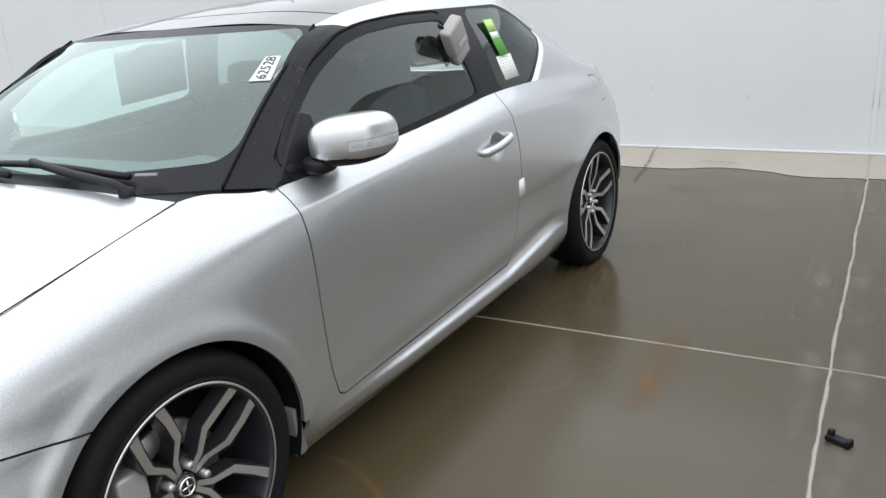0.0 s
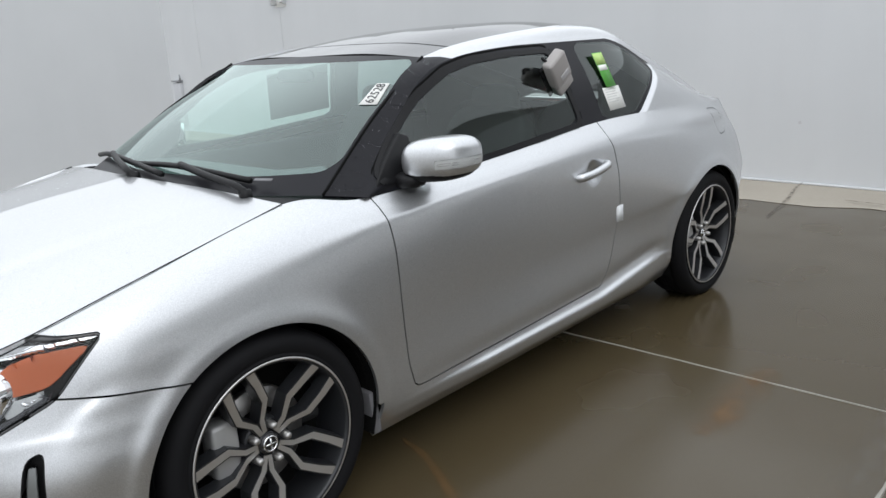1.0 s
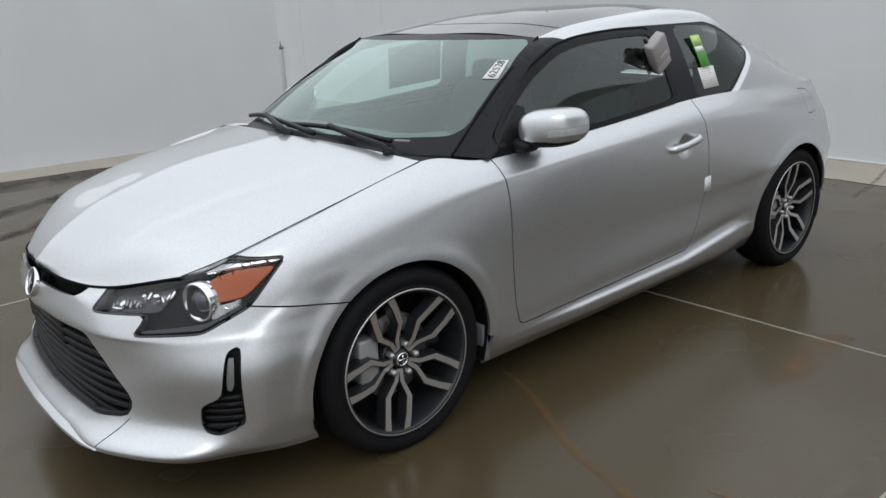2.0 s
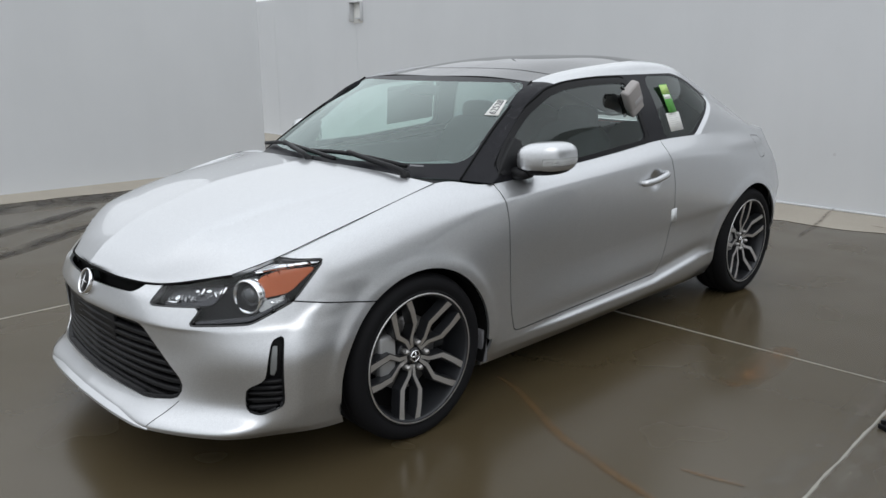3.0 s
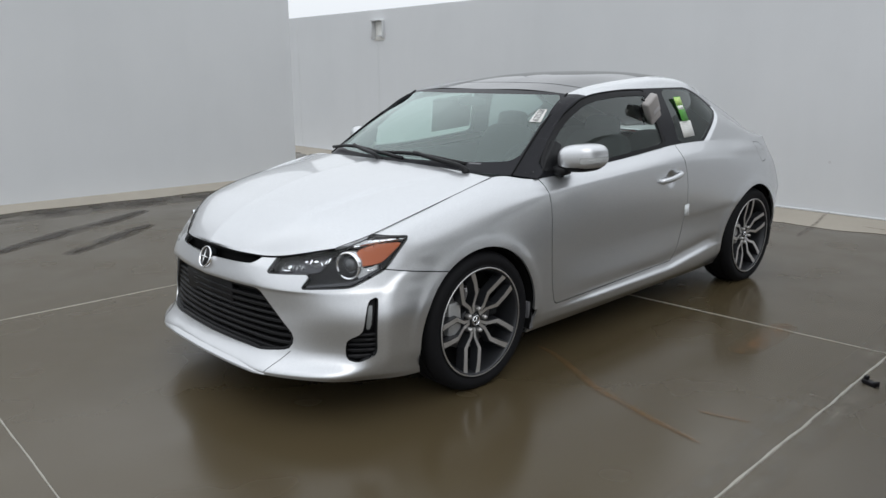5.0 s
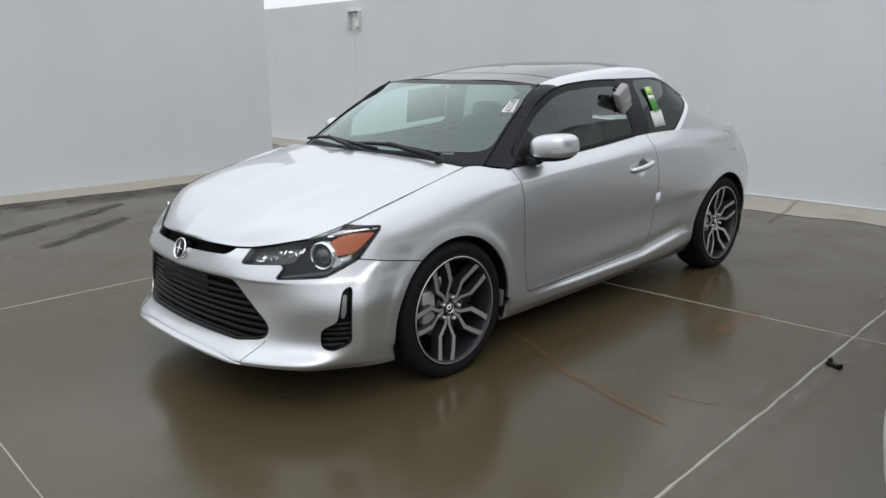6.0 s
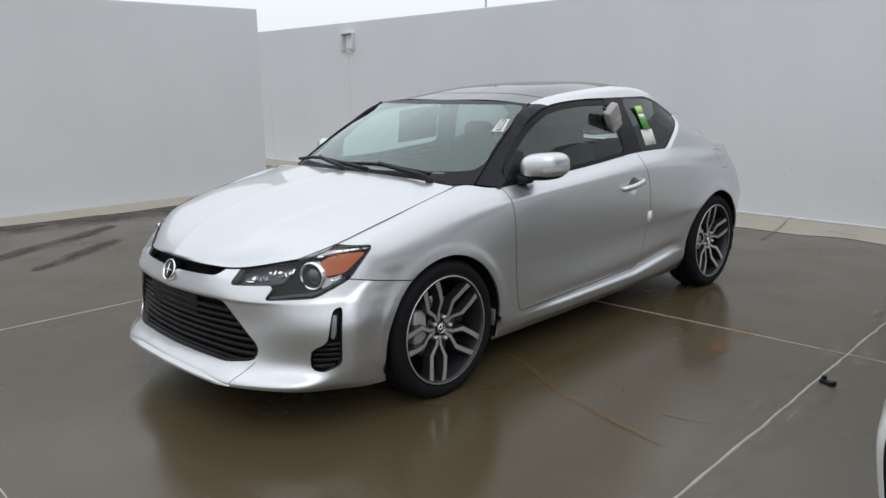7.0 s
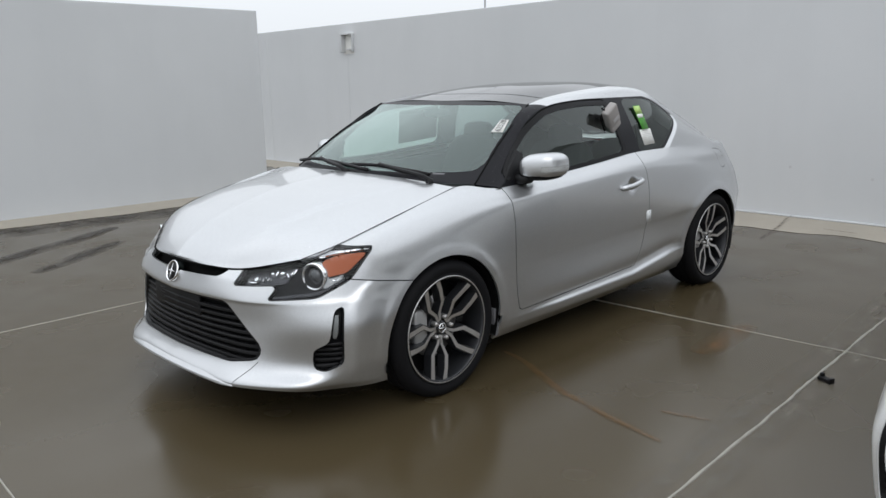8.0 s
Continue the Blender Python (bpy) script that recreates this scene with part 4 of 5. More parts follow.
def mirrors(car_ob, paint):
    for side in (1, -1):
        def place(b):
            for v in b.verts:
                if side < 0:
                    v.co.y = -v.co.y
            if side < 0:
                bmesh.ops.reverse_faces(b, faces=b.faces)
            return b
        b = bmesh.new()
        pillow(b, (-0.70, 0.895, 1.052), (0.092, 0.094, 0.068), 0.68, -0.55)
        for v in b.verts:
            v.co.x -= (v.co.y - 0.905) * 0.45
            v.co.z += (v.co.y - 0.905) * 0.06
        keep(b, lambda co: 0.998 + (co.y - .905) * .1 - co.z)
        house = part("wing_mirror", place(b), paint, car_ob, "silver door mirror with a clear indicator strip" if paint == SILVER else "white door mirror")
        b = bmesh.new()
        pillow(b, (-0.70, 0.89, 1.038), (0.086, 0.088, 0.059), 0.68, -0.55)
        for v in b.verts:
            v.co.x -= (v.co.y - 0.905) * 0.45
            v.co.z += (v.co.y - 0.905) * 0.06
        part("mirror_base", place(b), BLACK_PLASTIC, house, "black lower mirror shell")
        b = bmesh.new()
        pillow(b, (-0.63, 0.80, 0.985), (0.05, 0.06, 0.026), 0.7)
        part("mirror_foot", place(b), BLACK_PLASTIC, house, "black mirror foot")
        b = bmesh.new()
        pts = [(-0.478, .772, .964), (-0.64, .768, .970), (-0.685, .748, 1.05), (-0.69, .728, 1.115), (-0.652, .722, 1.128), (-0.550, .752, 1.045)]
        outer = [b.verts.new(Vector(p) + Vector((0, .030, 0))) for p in pts]
        inner = [b.verts.new(Vector(p) - Vector((0, .01, 0))) for p in pts]
        b.faces.new(outer)
        b.faces.new(inner[::-1])
        for i in range(len(pts)):
            j = (i + 1) % len(pts)
            b.faces.new((outer[i], outer[j], inner[j], inner[i]))
        bmesh.ops.recalc_face_normals(b, faces=b.faces)
        bmesh.ops.bevel(b, geom=b.edges[:], offset=0.006, segments=2, affect="EDGES", profile=0.5)
        part("mirror_sail", place(b), BLACK_PLASTIC, car_ob, "black triangle at the mirror foot")
        # indicator strip
        b = bmesh.new()
        pillow(b, (-0.70, 0.8955, 1.052), (0.0932, 0.0952, 0.0688), 0.68, -0.5, (72, 48))
        for v in b.verts:
            v.co.x -= (v.co.y - 0.905) * 0.45
            v.co.z += (v.co.y - 0.905) * 0.06
        zmid = lambda co: 1.039 + (co.y - .93) * 0.05
        keep(b, lambda co: max(abs(co.z - zmid(co)) - 0.0140, 0.930 - co.y, co.x + 0.60 - 2.0))
        keep(b, lambda co: -0.80 - co.x)
        rimb = bmesh.new()
        pillow(rimb, (-0.70, 0.895, 1.052), (0.0926, 0.0946, 0.0685), 0.68, -0.5, (72, 48))
        for v in rimb.verts:
            v.co.x -= (v.co.y - 0.905) * 0.45
            v.co.z += (v.co.y - 0.905) * 0.06
        keep(rimb, lambda co: max(abs(co.z - zmid(co)) - 0.0150, 0.9288 - co.y))
        keep(rimb, lambda co: -0.81 - co.x)
        part("indicator_frame", place(rimb), MARKER, house)
        part("indicator", place(b), CLEAR_GREY, house, "clear ribbed indicator strip")
        for k in range(4):
            b = bmesh.new()
            pillow(b, (-0.70, 0.8955, 1.052), (0.0942, 0.0964, 0.0698), 0.68, -0.5, (72, 48))
            for v in b.verts:
                v.co.x -= (v.co.y - 0.905) * 0.45
                v.co.z += (v.co.y - 0.905) * 0.06
            keep(b, lambda co, k=k: max(abs(co.z - zmid(co) - 0.0100 + 0.0067 * k) - 0.0012, 0.934 - co.y))
            keep(b, lambda co: -0.73 - (co.y - 0.905) * 0.45 - co.x)
            part("indicator_rib", place(b), CHROME, house)
        b = bmesh.new()
        box(b, (0.004, 0.13, 0.10), (-0.750, 0.885, 1.048), 0.0)
        part("mirror_glass", place(b), CHROME, house)


def handles(car_ob, paint):
    for side in (1, -1):
        b = bmesh.new()
        pts = curve_points([(-1.492, .852, .846), (-1.510, .880, .848), (-1.58, .892, .856), (-1.655, .893, .868), (-1.685, .884, .873), (-1.695, .852, .874)], 18)
        tube(b, pts, lambda i: 0.0145 if 1 < i < 16 else 0.011, 10)
        for v in b.verts:
            v.co.z = 0.858 + (v.co.z - 0.858) * 1.15
            v.co.y *= side
        bmesh.ops.recalc_face_normals(b, faces=b.faces)
        part("door_handle", b, paint, car_ob, "body-coloured pull handle")


def wipers(car_ob):
    for pivot, tip, bend in ((Vector((-0.165, .60, 1.000)), Vector((-0.185, -.14, 1.043)), 1), (Vector((-0.105, .02, 1.018)), Vector((-0.265, -.62, 1.033)), 1)):
        arm = bmesh.new()
        mid = pivot.lerp(tip, 0.52) + Vector((0.0, 0, 0.042))
        tube(arm, curve_points([pivot, pivot + Vector((0.01, -.03, .028)), pivot.lerp(mid, 0.55) + Vector((0.012, 0, .012)), mid], 14), lambda i: 0.016 if i < 3 else 0.0115, 8)
        w = part("wiper", arm, BLACK_PLASTIC, car_ob, "black windscreen wiper")
        b = bmesh.new()
        back = pivot + Vector((-0.06, -0.06, 0.03)) if pivot.y > 0.3 else pivot + Vector((-0.02, 0.16, 0.02))
        tube(b, curve_points([tip, mid + Vector((0.002, 0, -0.006)), back], 16), 0.010, 6)
        part("wiper_blade", b, BLACK_PLASTIC, w, "black rubber blade")
        b = bmesh.new()
        turned(b, [(.0005, .02), (.017, .018), (.02, .0), (.02, -.02)], 20, "Z", pivot)
        part("wiper_cap", b, BLACK_PLASTIC, w)


# ---- cabin ----
def cabin(car_ob):
    DASH = bpy.data.materials.get("dash_plastic") or material("dash_plastic", (0.11, 0.115, 0.118), 0.75)
    prof = [(-0.11, .925), (-0.26, .955), (-0.40, .975), (-0.62, .965), (-0.70, .93), (-0.72, .80), (-0.68, .55), (-0.5, .45), (-0.2, .45)]
    b = bmesh.new()
    rows = []
    for y in (-.70, -.5, -.2, .1, .25, .37, .5, .70):
        lift = 0.035 * math.exp(-((y - .37) / .14) ** 2)
        rows.append([b.verts.new((x, y, z + (lift if -0.71 < x < -.45 else 0))) for x, z in prof])
    for p, q in zip(rows, rows[1:]):
        for i in range(len(prof)):
            j = (i + 1) % len(prof)
            b.faces.new((p[i], p[j], q[j], q[i]))
    bmesh.ops.recalc_face_normals(b, faces=b.faces)
    part("dashboard", b, DASH, car_ob, "dark grey dashboard")
    b = bmesh.new()
    m = Matrix.Translation((-0.86, .37, .90)) @ pose(0, 0, 0, 0, 68, 0)
    ring = [(0.185 * math.cos(a), 0.185 * math.sin(a), 0) for a in np.linspace(0, 2 * math.pi, 33)]
    tube(b, ring, 0.015, 8, False)
    box(b, (.30, .05, .02), (0, 0, -.02), .008)
    box(b, (.10, .12, .03), (0, 0, -.02), .01)
    bmesh.ops.transform(b, matrix=m, verts=b.verts)
    part("steering_wheel", b, BLACK_PLASTIC, car_ob, "black steering wheel")
    for y in (.37, -.37):
        b = bmesh.new()
        pillow(b, (-1.18, y, .50), (.27, .25, .085), .45)
        seat = part("front_seat", b, CABIN, car_ob, "dark fabric bucket seat")
        b = bmesh.new()
        pillow(b, (0, 0, .30), (.075, .24, .32), .5)
        bmesh.ops.transform(b, matrix=Matrix.Translation((-1.40, y, .52)) @ pose(0, 0, 0, 0, -18, 0), verts=b.verts)
        part("backrest", b, CABIN, seat)
        b = bmesh.new()
        pillow(b, (-1.60, y, 1.13), (.05, .12, .075), .6)
        part("headrest", b, CABIN, seat)
    b = bmesh.new()
    pillow(b, (-2.05, 0, .52), (.25, .60, .08), .4)
    rear = part("rear_bench", b, CABIN, car_ob, "dark fabric rear bench")
    for y in (.32, -.32):
        b = bmesh.new()
        pillow(b, (0, 0, .26), (.06, .30, .28), .5)
        bmesh.ops.transform(b, matrix=Matrix.Translation((-2.25, y, .55)) @ pose(0, 0, 0, 0, -20, 0), verts=b.verts)
        part("backrest", b, CABIN, rear)
    b = bmesh.new()
    pillow(b, (-0.82, 0, 1.300), (.02, .11, .026), .6)
    part("rear_view_mirror", b, CABIN, car_ob, "dark rear-view mirror")
    b = bmesh.new()
    box(b, (1.0, 0.98, 0.02), (-1.55, 0, 1.355), .005)
    part("headliner", b, HEADLINER, car_ob, "grey headliner")
    b = bmesh.new()
    box(b, (2.9, 1.5, 0.03), (-1.4, 0, 0.30), 0.0)
    part("cabin_floor", b, CABIN, car_ob, "dark carpet floor")
    for y in (.58, -.58):
        b = bmesh.new()
        foot = [(-2.16, .84), (-2.10, 1.18), (-2.22, 1.24), (-2.42, 1.16), (-2.80, 1.02), (-2.95, .84)]
        rows = [[b.verts.new((x, y + o, z)) for x, z in foot] for o in (-.012, .012)]
        b.faces.new(rows[0])
        b.faces.new(rows[1][::-1])
        for k in range(len(foot)):
            m = (k + 1) % len(foot)
            b.faces.new((rows[0][k], rows[0][m], rows[1][m], rows[1][k]))
        bmesh.ops.recalc_face_normals(b, faces=b.faces)
        part("pillar_lining", b, CABIN, car_ob, "dark inner lining behind the quarter glass")
    for y in (.74, -.74):
        b = bmesh.new()
        box(b, (1.9, 0.05, 0.55), (-1.5, y, 0.69), 0.02)
        part("door_card", b, CABIN, car_ob, "dark inner door lining")


def tail(car_ob, s, paint):
    sh = s["back_end"]
    fuel = inside(outline([(-2.765, .990), (-2.895, .978), (-2.935, .855), (-2.835, .843)], 3), SIDE)
    b = sh.copy()
    bmesh.ops.delete(b, geom=[f for f in b.faces if min(fuel(v.co) for v in f.verts) > 0.02], context="FACES")
    bmesh.ops.subdivide_edges(b, edges=b.edges, cuts=5, use_grid_fill=True)
    for f in (lambda co: max(fuel(co) + 0.001, -(fuel(co) + 0.004)), lambda co: -co.y + 0.3):
        keep(b, f)
    b.normal_update()
    for v, n in [(v, v.normal.copy()) for v in b.verts]:
        v.co += n * 0.0012
    part("fuel_flap_gap", b, DARK_VOID, car_ob, "gap round the fuel flap")
    red = inside(outline([(-3.17, .985), (-3.36, .96), (-3.44, .74), (-3.34, .76), (-3.22, .90)], 3), SIDE)
    patch = offset_patch(sh, [red], -0.004)
    both(car_ob, "tail_lamp", patch, TAIL_RED, "red wrap-round tail lamp", 0.02)


def finish_car(car_ob, s, paint):
    headlights(car_ob, s)
    grille_parts(car_ob, s)
    emblem(car_ob)
    for x, ph in ((0.0, math.radians(-76)), (AXLE_R, math.radians(87))):
        for sd in (1, -1):
            wheel(car_ob, x, sd, ph)
    wheel_well(car_ob, 0.003, .330, R_ARCH_F)
    wheel_well(car_ob, AXLE_R + .03, .33, R_ARCH_R)
    underside(car_ob)
    mirrors(car_ob, paint)
    handles(car_ob, paint)
    wipers(car_ob)
    cabin(car_ob)
    tail(car_ob, s, paint)


def proportion(co):
    """The body's true height over the wheels and length of its nose."""
    return Vector((co.x - 0.046 * ease((co.x - 0.32) / 0.62), co.y, co.z - 0.026 * ease((co.z - 0.25) / 0.35)))


def settle(ob):
    """Bring a mesh built on the drawn lines to the true proportions."""
    m = ob.matrix_basis.copy()
    back = m.inverted()
    for v in ob.data.vertices:
        v.co = back @ proportion(m @ v.co)


CAR_POSE = Matrix.Translation(CAR_AT) @ pose(0, 0, 0, 0, 0, math.degrees(YAW))
car, sheets = build_car(SILVER, "silver metallic", "silver two-door coupe with black glass roof, wet with rain")
finish_car(car, sheets, SILVER)
for piece in car.children_recursive:
    if piece.name.split(".")[0] != "wheel" and (piece.parent == car or piece.parent.name.split(".")[0] != "wheel"):
        settle(piece)
for sheet in ("hood", "cant"):
    for v in sheets[sheet].verts:
        v.co = proportion(v.co)

# the white neighbour of the same shape
white_car = copy_thing(car, pose(0.0, 0, 0) @ Matrix.Translation((-0.44, 3.56, 0)) @ pose(0, 0, 0, 0, 0, 2))
tagged(white_car, "white two-door coupe parked on the wet concrete", "car")
for ob in white_car.children_recursive:
    if ob.data.materials[0] == SILVER:
        ob.material_slots[0].link = "OBJECT"
        ob.material_slots[0].material = WHITE_PAINT
    if "label" in ob and "silver" in ob["label"]:
        ob["label"] = ob["label"].replace("silver metallic", "white").replace("silver", "white")
car.matrix_basis = CAR_POSE


# ---- things on the car ----
PAPER = material("white_paper", (0.78, 0.78, 0.75), 0.6)
INK = material("dark_print", (0.03, 0.03, 0.035), 0.6)
GREEN = material("green_label", (0.12, 0.42, 0.08), 0.5)
PALE_GREEN = material("pale_green_label", (0.45, 0.65, 0.20), 0.5)
BOX_GREY = material("lockbox_grey", (0.33, 0.31, 0.30), 0.5)
add_bump(BOX_GREY, noise_node(BOX_GREY, 250), 0.2, 0.002)


def quad_sheet(b, corners, thick, out):
    """A thin flat sheet on four corners; out is the way it faces."""
    c = [Vector(p) for p in corners]
    o = Vector(out).normalized() * thick
    top = [b.verts.new(p + o) for p in c]
    low = [b.verts.new(p) for p in c]
    b.faces.new(top)
    b.faces.new(low[::-1])
    for i in range(4):
        j = (i + 1) % 4
        b.faces.new((top[i], low[i], low[j], top[j]))
    bmesh.ops.recalc_face_normals(b, faces=b.faces)
    return b


def on_sheet(corners, u, v):
    a, b_, c, d = [Vector(p) for p in corners]
    return a.lerp(b_, u).lerp(d.lerp(c, u), v)


def bars(owner, corners, rows, mat, out, name="bar"):
    for u0, u1, v0, v1 in rows:
        b = quad_sheet(bmesh.new(), [Vector(on_sheet(corners, u, v)) + Vector(out).normalized() * 0.0012 for u, v in ((u0, v0), (u1, v0), (u1, v1), (u0, v1))], 0.0006, out)
        part(name, b, mat, owner)


def lowered(corners):
    return [proportion(Vector(p)) for p in corners]


def placed_root(name, label, category):
    ob = new(name)
    tagged(ob, label, category, kind="thing")
    return ob


# stock number on the windscreen
G_OUT = Vector((0.43, 0.28, 0.86))
stk = [proportion(Vector(p)) - G_OUT * d for p, d in (((-0.735, .570, 1.286), .0128), ((-0.757, .610, 1.283), .0103), ((-0.658, .649, 1.222), .0090), ((-0.626, .595, 1.222), .0072))]
sticker = part("stock_sticker", quad_sheet(bmesh.new(), stk, 0.001, G_OUT), PAPER, None)
sticker.matrix_basis = CAR_POSE
tagged(sticker, "white paper sticker with black stock number on the windscreen", "sticker", kind="thing")
txt = bpy.data.curves.new("stock_number", "FONT")
txt.body, txt.size, txt.align_x, txt.align_y, txt.extrude = "62528", 0.046, "CENTER", "CENTER", 0.0003
tob = new("stock_number", txt)
txt.materials.append(INK)
tob.parent = sticker
c = [Vector(p) for p in stk]
along = ((c[0] - c[3]) + (c[1] - c[2])).normalized()
nrm = (c[1] - c[0]).cross(c[3] - c[0]).normalized()
if nrm.dot(G_OUT) < 0:
    nrm = -nrm
upv = nrm.cross(along)
mt = Matrix((along, upv, nrm)).transposed().to_4x4()
mt.translation = sum(c, Vector()) / 4 + nrm * 0.003
tob.matrix_basis = mt

# green and white label on the quarter glass
gr = lowered([(-1.824, .716, 1.312), (-1.900, .716, 1.314), (-1.938, .768, 1.170), (-1.862, .768, 1.168)])
wh = lowered([(-1.838, .761, 1.166), (-1.970, .759, 1.169), (-1.985, .789, 1.075), (-1.855, .791, 1.071)])
gl = part("window_label", quad_sheet(bmesh.new(), gr, 0.001, (0, 1, .25)), GREEN, None)
gl.matrix_basis = CAR_POSE
tagged(gl, "green and pale yellow label stuck on quarter glass", "label", kind="thing")
bars(gl, gr, [(0.02, .98, .02, .34)], PALE_GREEN, (0, 1, .25), "pale_field")
bars(gl, gr, [(0.06, .9, .36, .52)], PAPER, (0, 1, .25), "white_field")
wl = part("window_label", quad_sheet(bmesh.new(), wh, 0.001, (0, 1, .25)), PAPER, None)
wl.matrix_basis = CAR_POSE
tagged(wl, "white printed paper label stuck on quarter glass", "label", kind="thing")
GREY_PRINT = material("grey_print", (0.58, 0.58, 0.57), 0.6)
bars(wl, wh, [(0.1, .8 - .1 * (k % 2), .08 + .11 * k, .115 + .11 * k) for k in range(6)], GREY_PRINT, (0, 1, .25))

# large printed sheet on the passenger window
sw = lowered([(-1.16, -.706, 1.285), (-1.535, -.700, 1.318), (-1.575, -.768, 1.085), (-1.20, -.770, 1.060)])
sheet_ob = part("window_sheet", quad_sheet(bmesh.new(), sw, 0.001, (0, -1, .25)), material("grey_paper", (0.62, 0.62, 0.60), 0.7), None)
sheet_ob.matrix_basis = CAR_POSE
tagged(sheet_ob, "large printed paper sheet stuck inside the passenger window", "window sheet", kind="thing")

# white tag on the door's edge
tg = lowered([(-1.787, .8625, .678), (-1.838, .8640, .676), (-1.842, .8625, .602), (-1.792, .8605, .604)])
tag_ob = part("paper_tag", quad_sheet(bmesh.new(), tg, 0.0015, (0, 1, 0)), material("pale_tape", (0.72, 0.74, 0.75), 0.5), None)
tag_ob.matrix_basis = CAR_POSE
tagged(tag_ob, "white tape tag across the door gap", "tag", kind="thing")

# key box hung on the door glass
lock = placed_root("key_box", "grey plastic key box hung on the side window", "key box")
lm = Matrix.Translation((-1.505, .768, 1.236)) @ pose(0, 0, 0, -14, 0, 0) @ pose(0, 0, 0, 0, 43, 0)
b = bmesh.new()
box(b, (.100, .050, .128), (0, 0, .01), .012, None, 3)
lbody = part("body", b, BOX_GREY, lock)
sharp(lbody, 50)
b = bmesh.new()
box(b, (.092, .044, .048), (0, -.001, -.076), .010, None, 3)
sharp(part("key_drawer", b, BOX_GREY, lock, "lower drawer of the key box"), 50)
b = bmesh.new()
box(b, (.05, .003, .024), (-.008, .0255, -.02), .001)
sharp(part("label_field", b, material("lockbox_label", (0.42, 0.41, 0.42), 0.5), lock))
b = bmesh.new()
tube(b, curve_points([(.02, -.01, .06), (.025, -.02, .078), (.02, -.032, .08), (.015, -.036, .06)], 12), .006, 8)
part("hook", b, BLACK_PLASTIC, lock, "black hanger hook")
b = bmesh.new()
box(b, (.085, .012, .15), (.015, -.034, -.03), .005)
part("back_plate", b, BLACK_PLASTIC, lock, "black back plate")
for ob in lock.children:
    ob.matrix_basis = CAR_POSE @ lm


# ---- small things in the yard ----
def on_wall(y, z, out=0.0):
    return BACK_AT + BACK_T * y + BACK_N * out + Vector((0, 0, z))


WALL_TURN = Matrix.Rotation(BACK, 4, "Z")
ZINC = material("zinc_plate", (0.30, 0.31, 0.32), 0.45, 0.6)

BRACKET = material("pale_bracket_zinc", (0.58, 0.59, 0.60), 0.6, 0.2)
frame_box = placed_root("wall_bracket", "open galvanised steel bracket fixed high on the wall", "bracket")
frame_at = Matrix.Translation(on_wall(-7.05, 2.115, 0)) @ WALL_TURN
for name, size, at, mat in (("cheek", (0.10, 0.055, 0.30), (0.05, -0.115, 0), BRACKET), ("arm", (0.10, 0.24, 0.022), (0.05, 0.0, 0.138), BRACKET),
                            ("arm", (0.07, 0.10, 0.022), (0.035, 0.07, -0.105), BRACKET), ("cheek", (0.05, 0.014, 0.28), (0.025, 0.125, 0.0), BRACKET),
                            ("back_plate", (0.006, 0.26, 0.33), (0.004, 0.0, -0.01), PAPER)):
    b = bmesh.new()
    box(b, size, at, min(size) * 0.2)
    ob = sharp(part(name, b, mat, frame_box))
    ob.matrix_basis = frame_at

tap = placed_root("wall_tap", "grey wall box with a dark bar and tap on its top", "wall tap")
tap_at = Matrix.Translation(on_wall(-10.45, 0.13, 0)) @ WALL_TURN
b = bmesh.new()
box(b, (0.07, 0.25, 0.74), (0.03, 0, 0.39), 0.01)
ob = sharp(part("wall_box", b, material("box_paint", (0.50, 0.51, 0.53), 0.6), tap))
ob.matrix_basis = tap_at
b = bmesh.new()
box(b, (0.09, 0.27, 0.028), (0.04, 0, 0.79), 0.006)
ob = sharp(part("bar", b, ZINC, tap))
ob.matrix_basis = tap_at
b = bmesh.new()
tube(b, [(0.05, 0.125, 0.80), (0.05, 0.135, 0.84), (0.05, 0.13, 0.90)], 0.015, 8)
ob = part("tap", b, ZINC, tap)
ob.matrix_basis = tap_at

# black plastic piece lying by the joint
blk = placed_root("plastic_clip", "small black plastic clip lying on the wet concrete", "clip")
clip_at = Matrix.Translation((-1.362, 2.100, 0)) @ pose(0, 0, 0, 0, 0, 66) @ Matrix.Scale(0.64, 4)
for name, size, at in (("bar", (0.115, 0.05, 0.03), (0, 0, 0.017)), ("lug", (0.028, 0.03, 0.055), (-0.042, 0.006, 0.03)), ("lug", (0.02, 0.05, 0.042), (0.05, 0, 0.022))):
    b = bmesh.new()
    box(b, size, at, 0.005)
    ob = sharp(part(name, b, BLACK_PLASTIC, blk))
    ob.matrix_basis = clip_at

# the joint runs on over the dry strip to the wall
b = ribbon(bmesh.new(), [CROSS - E1 * d + Vector((0, 0, z)) for d, z in ((3.00, 0.003), (3.15, 0.012), (3.32, 0.026), (3.50, 0.038), (3.64, 0.049))], lambda i: 0.016, 0.004)
setting("joint", b, CAULK, "pale filled joint line across the dry strip", "joint")

# pale bead at the foot of the back wall, with hairline chips
b = bmesh.new()
box(b, (0.024, 30, 0.016), (0, 0, 0), 0.005)
bead = setting("trim", b, WALL, "pale mortar bead along the wall's foot", "trim")
bead.matrix_basis = Matrix.Translation(on_wall(-1, 0.052, 0.013)) @ WALL_TURN


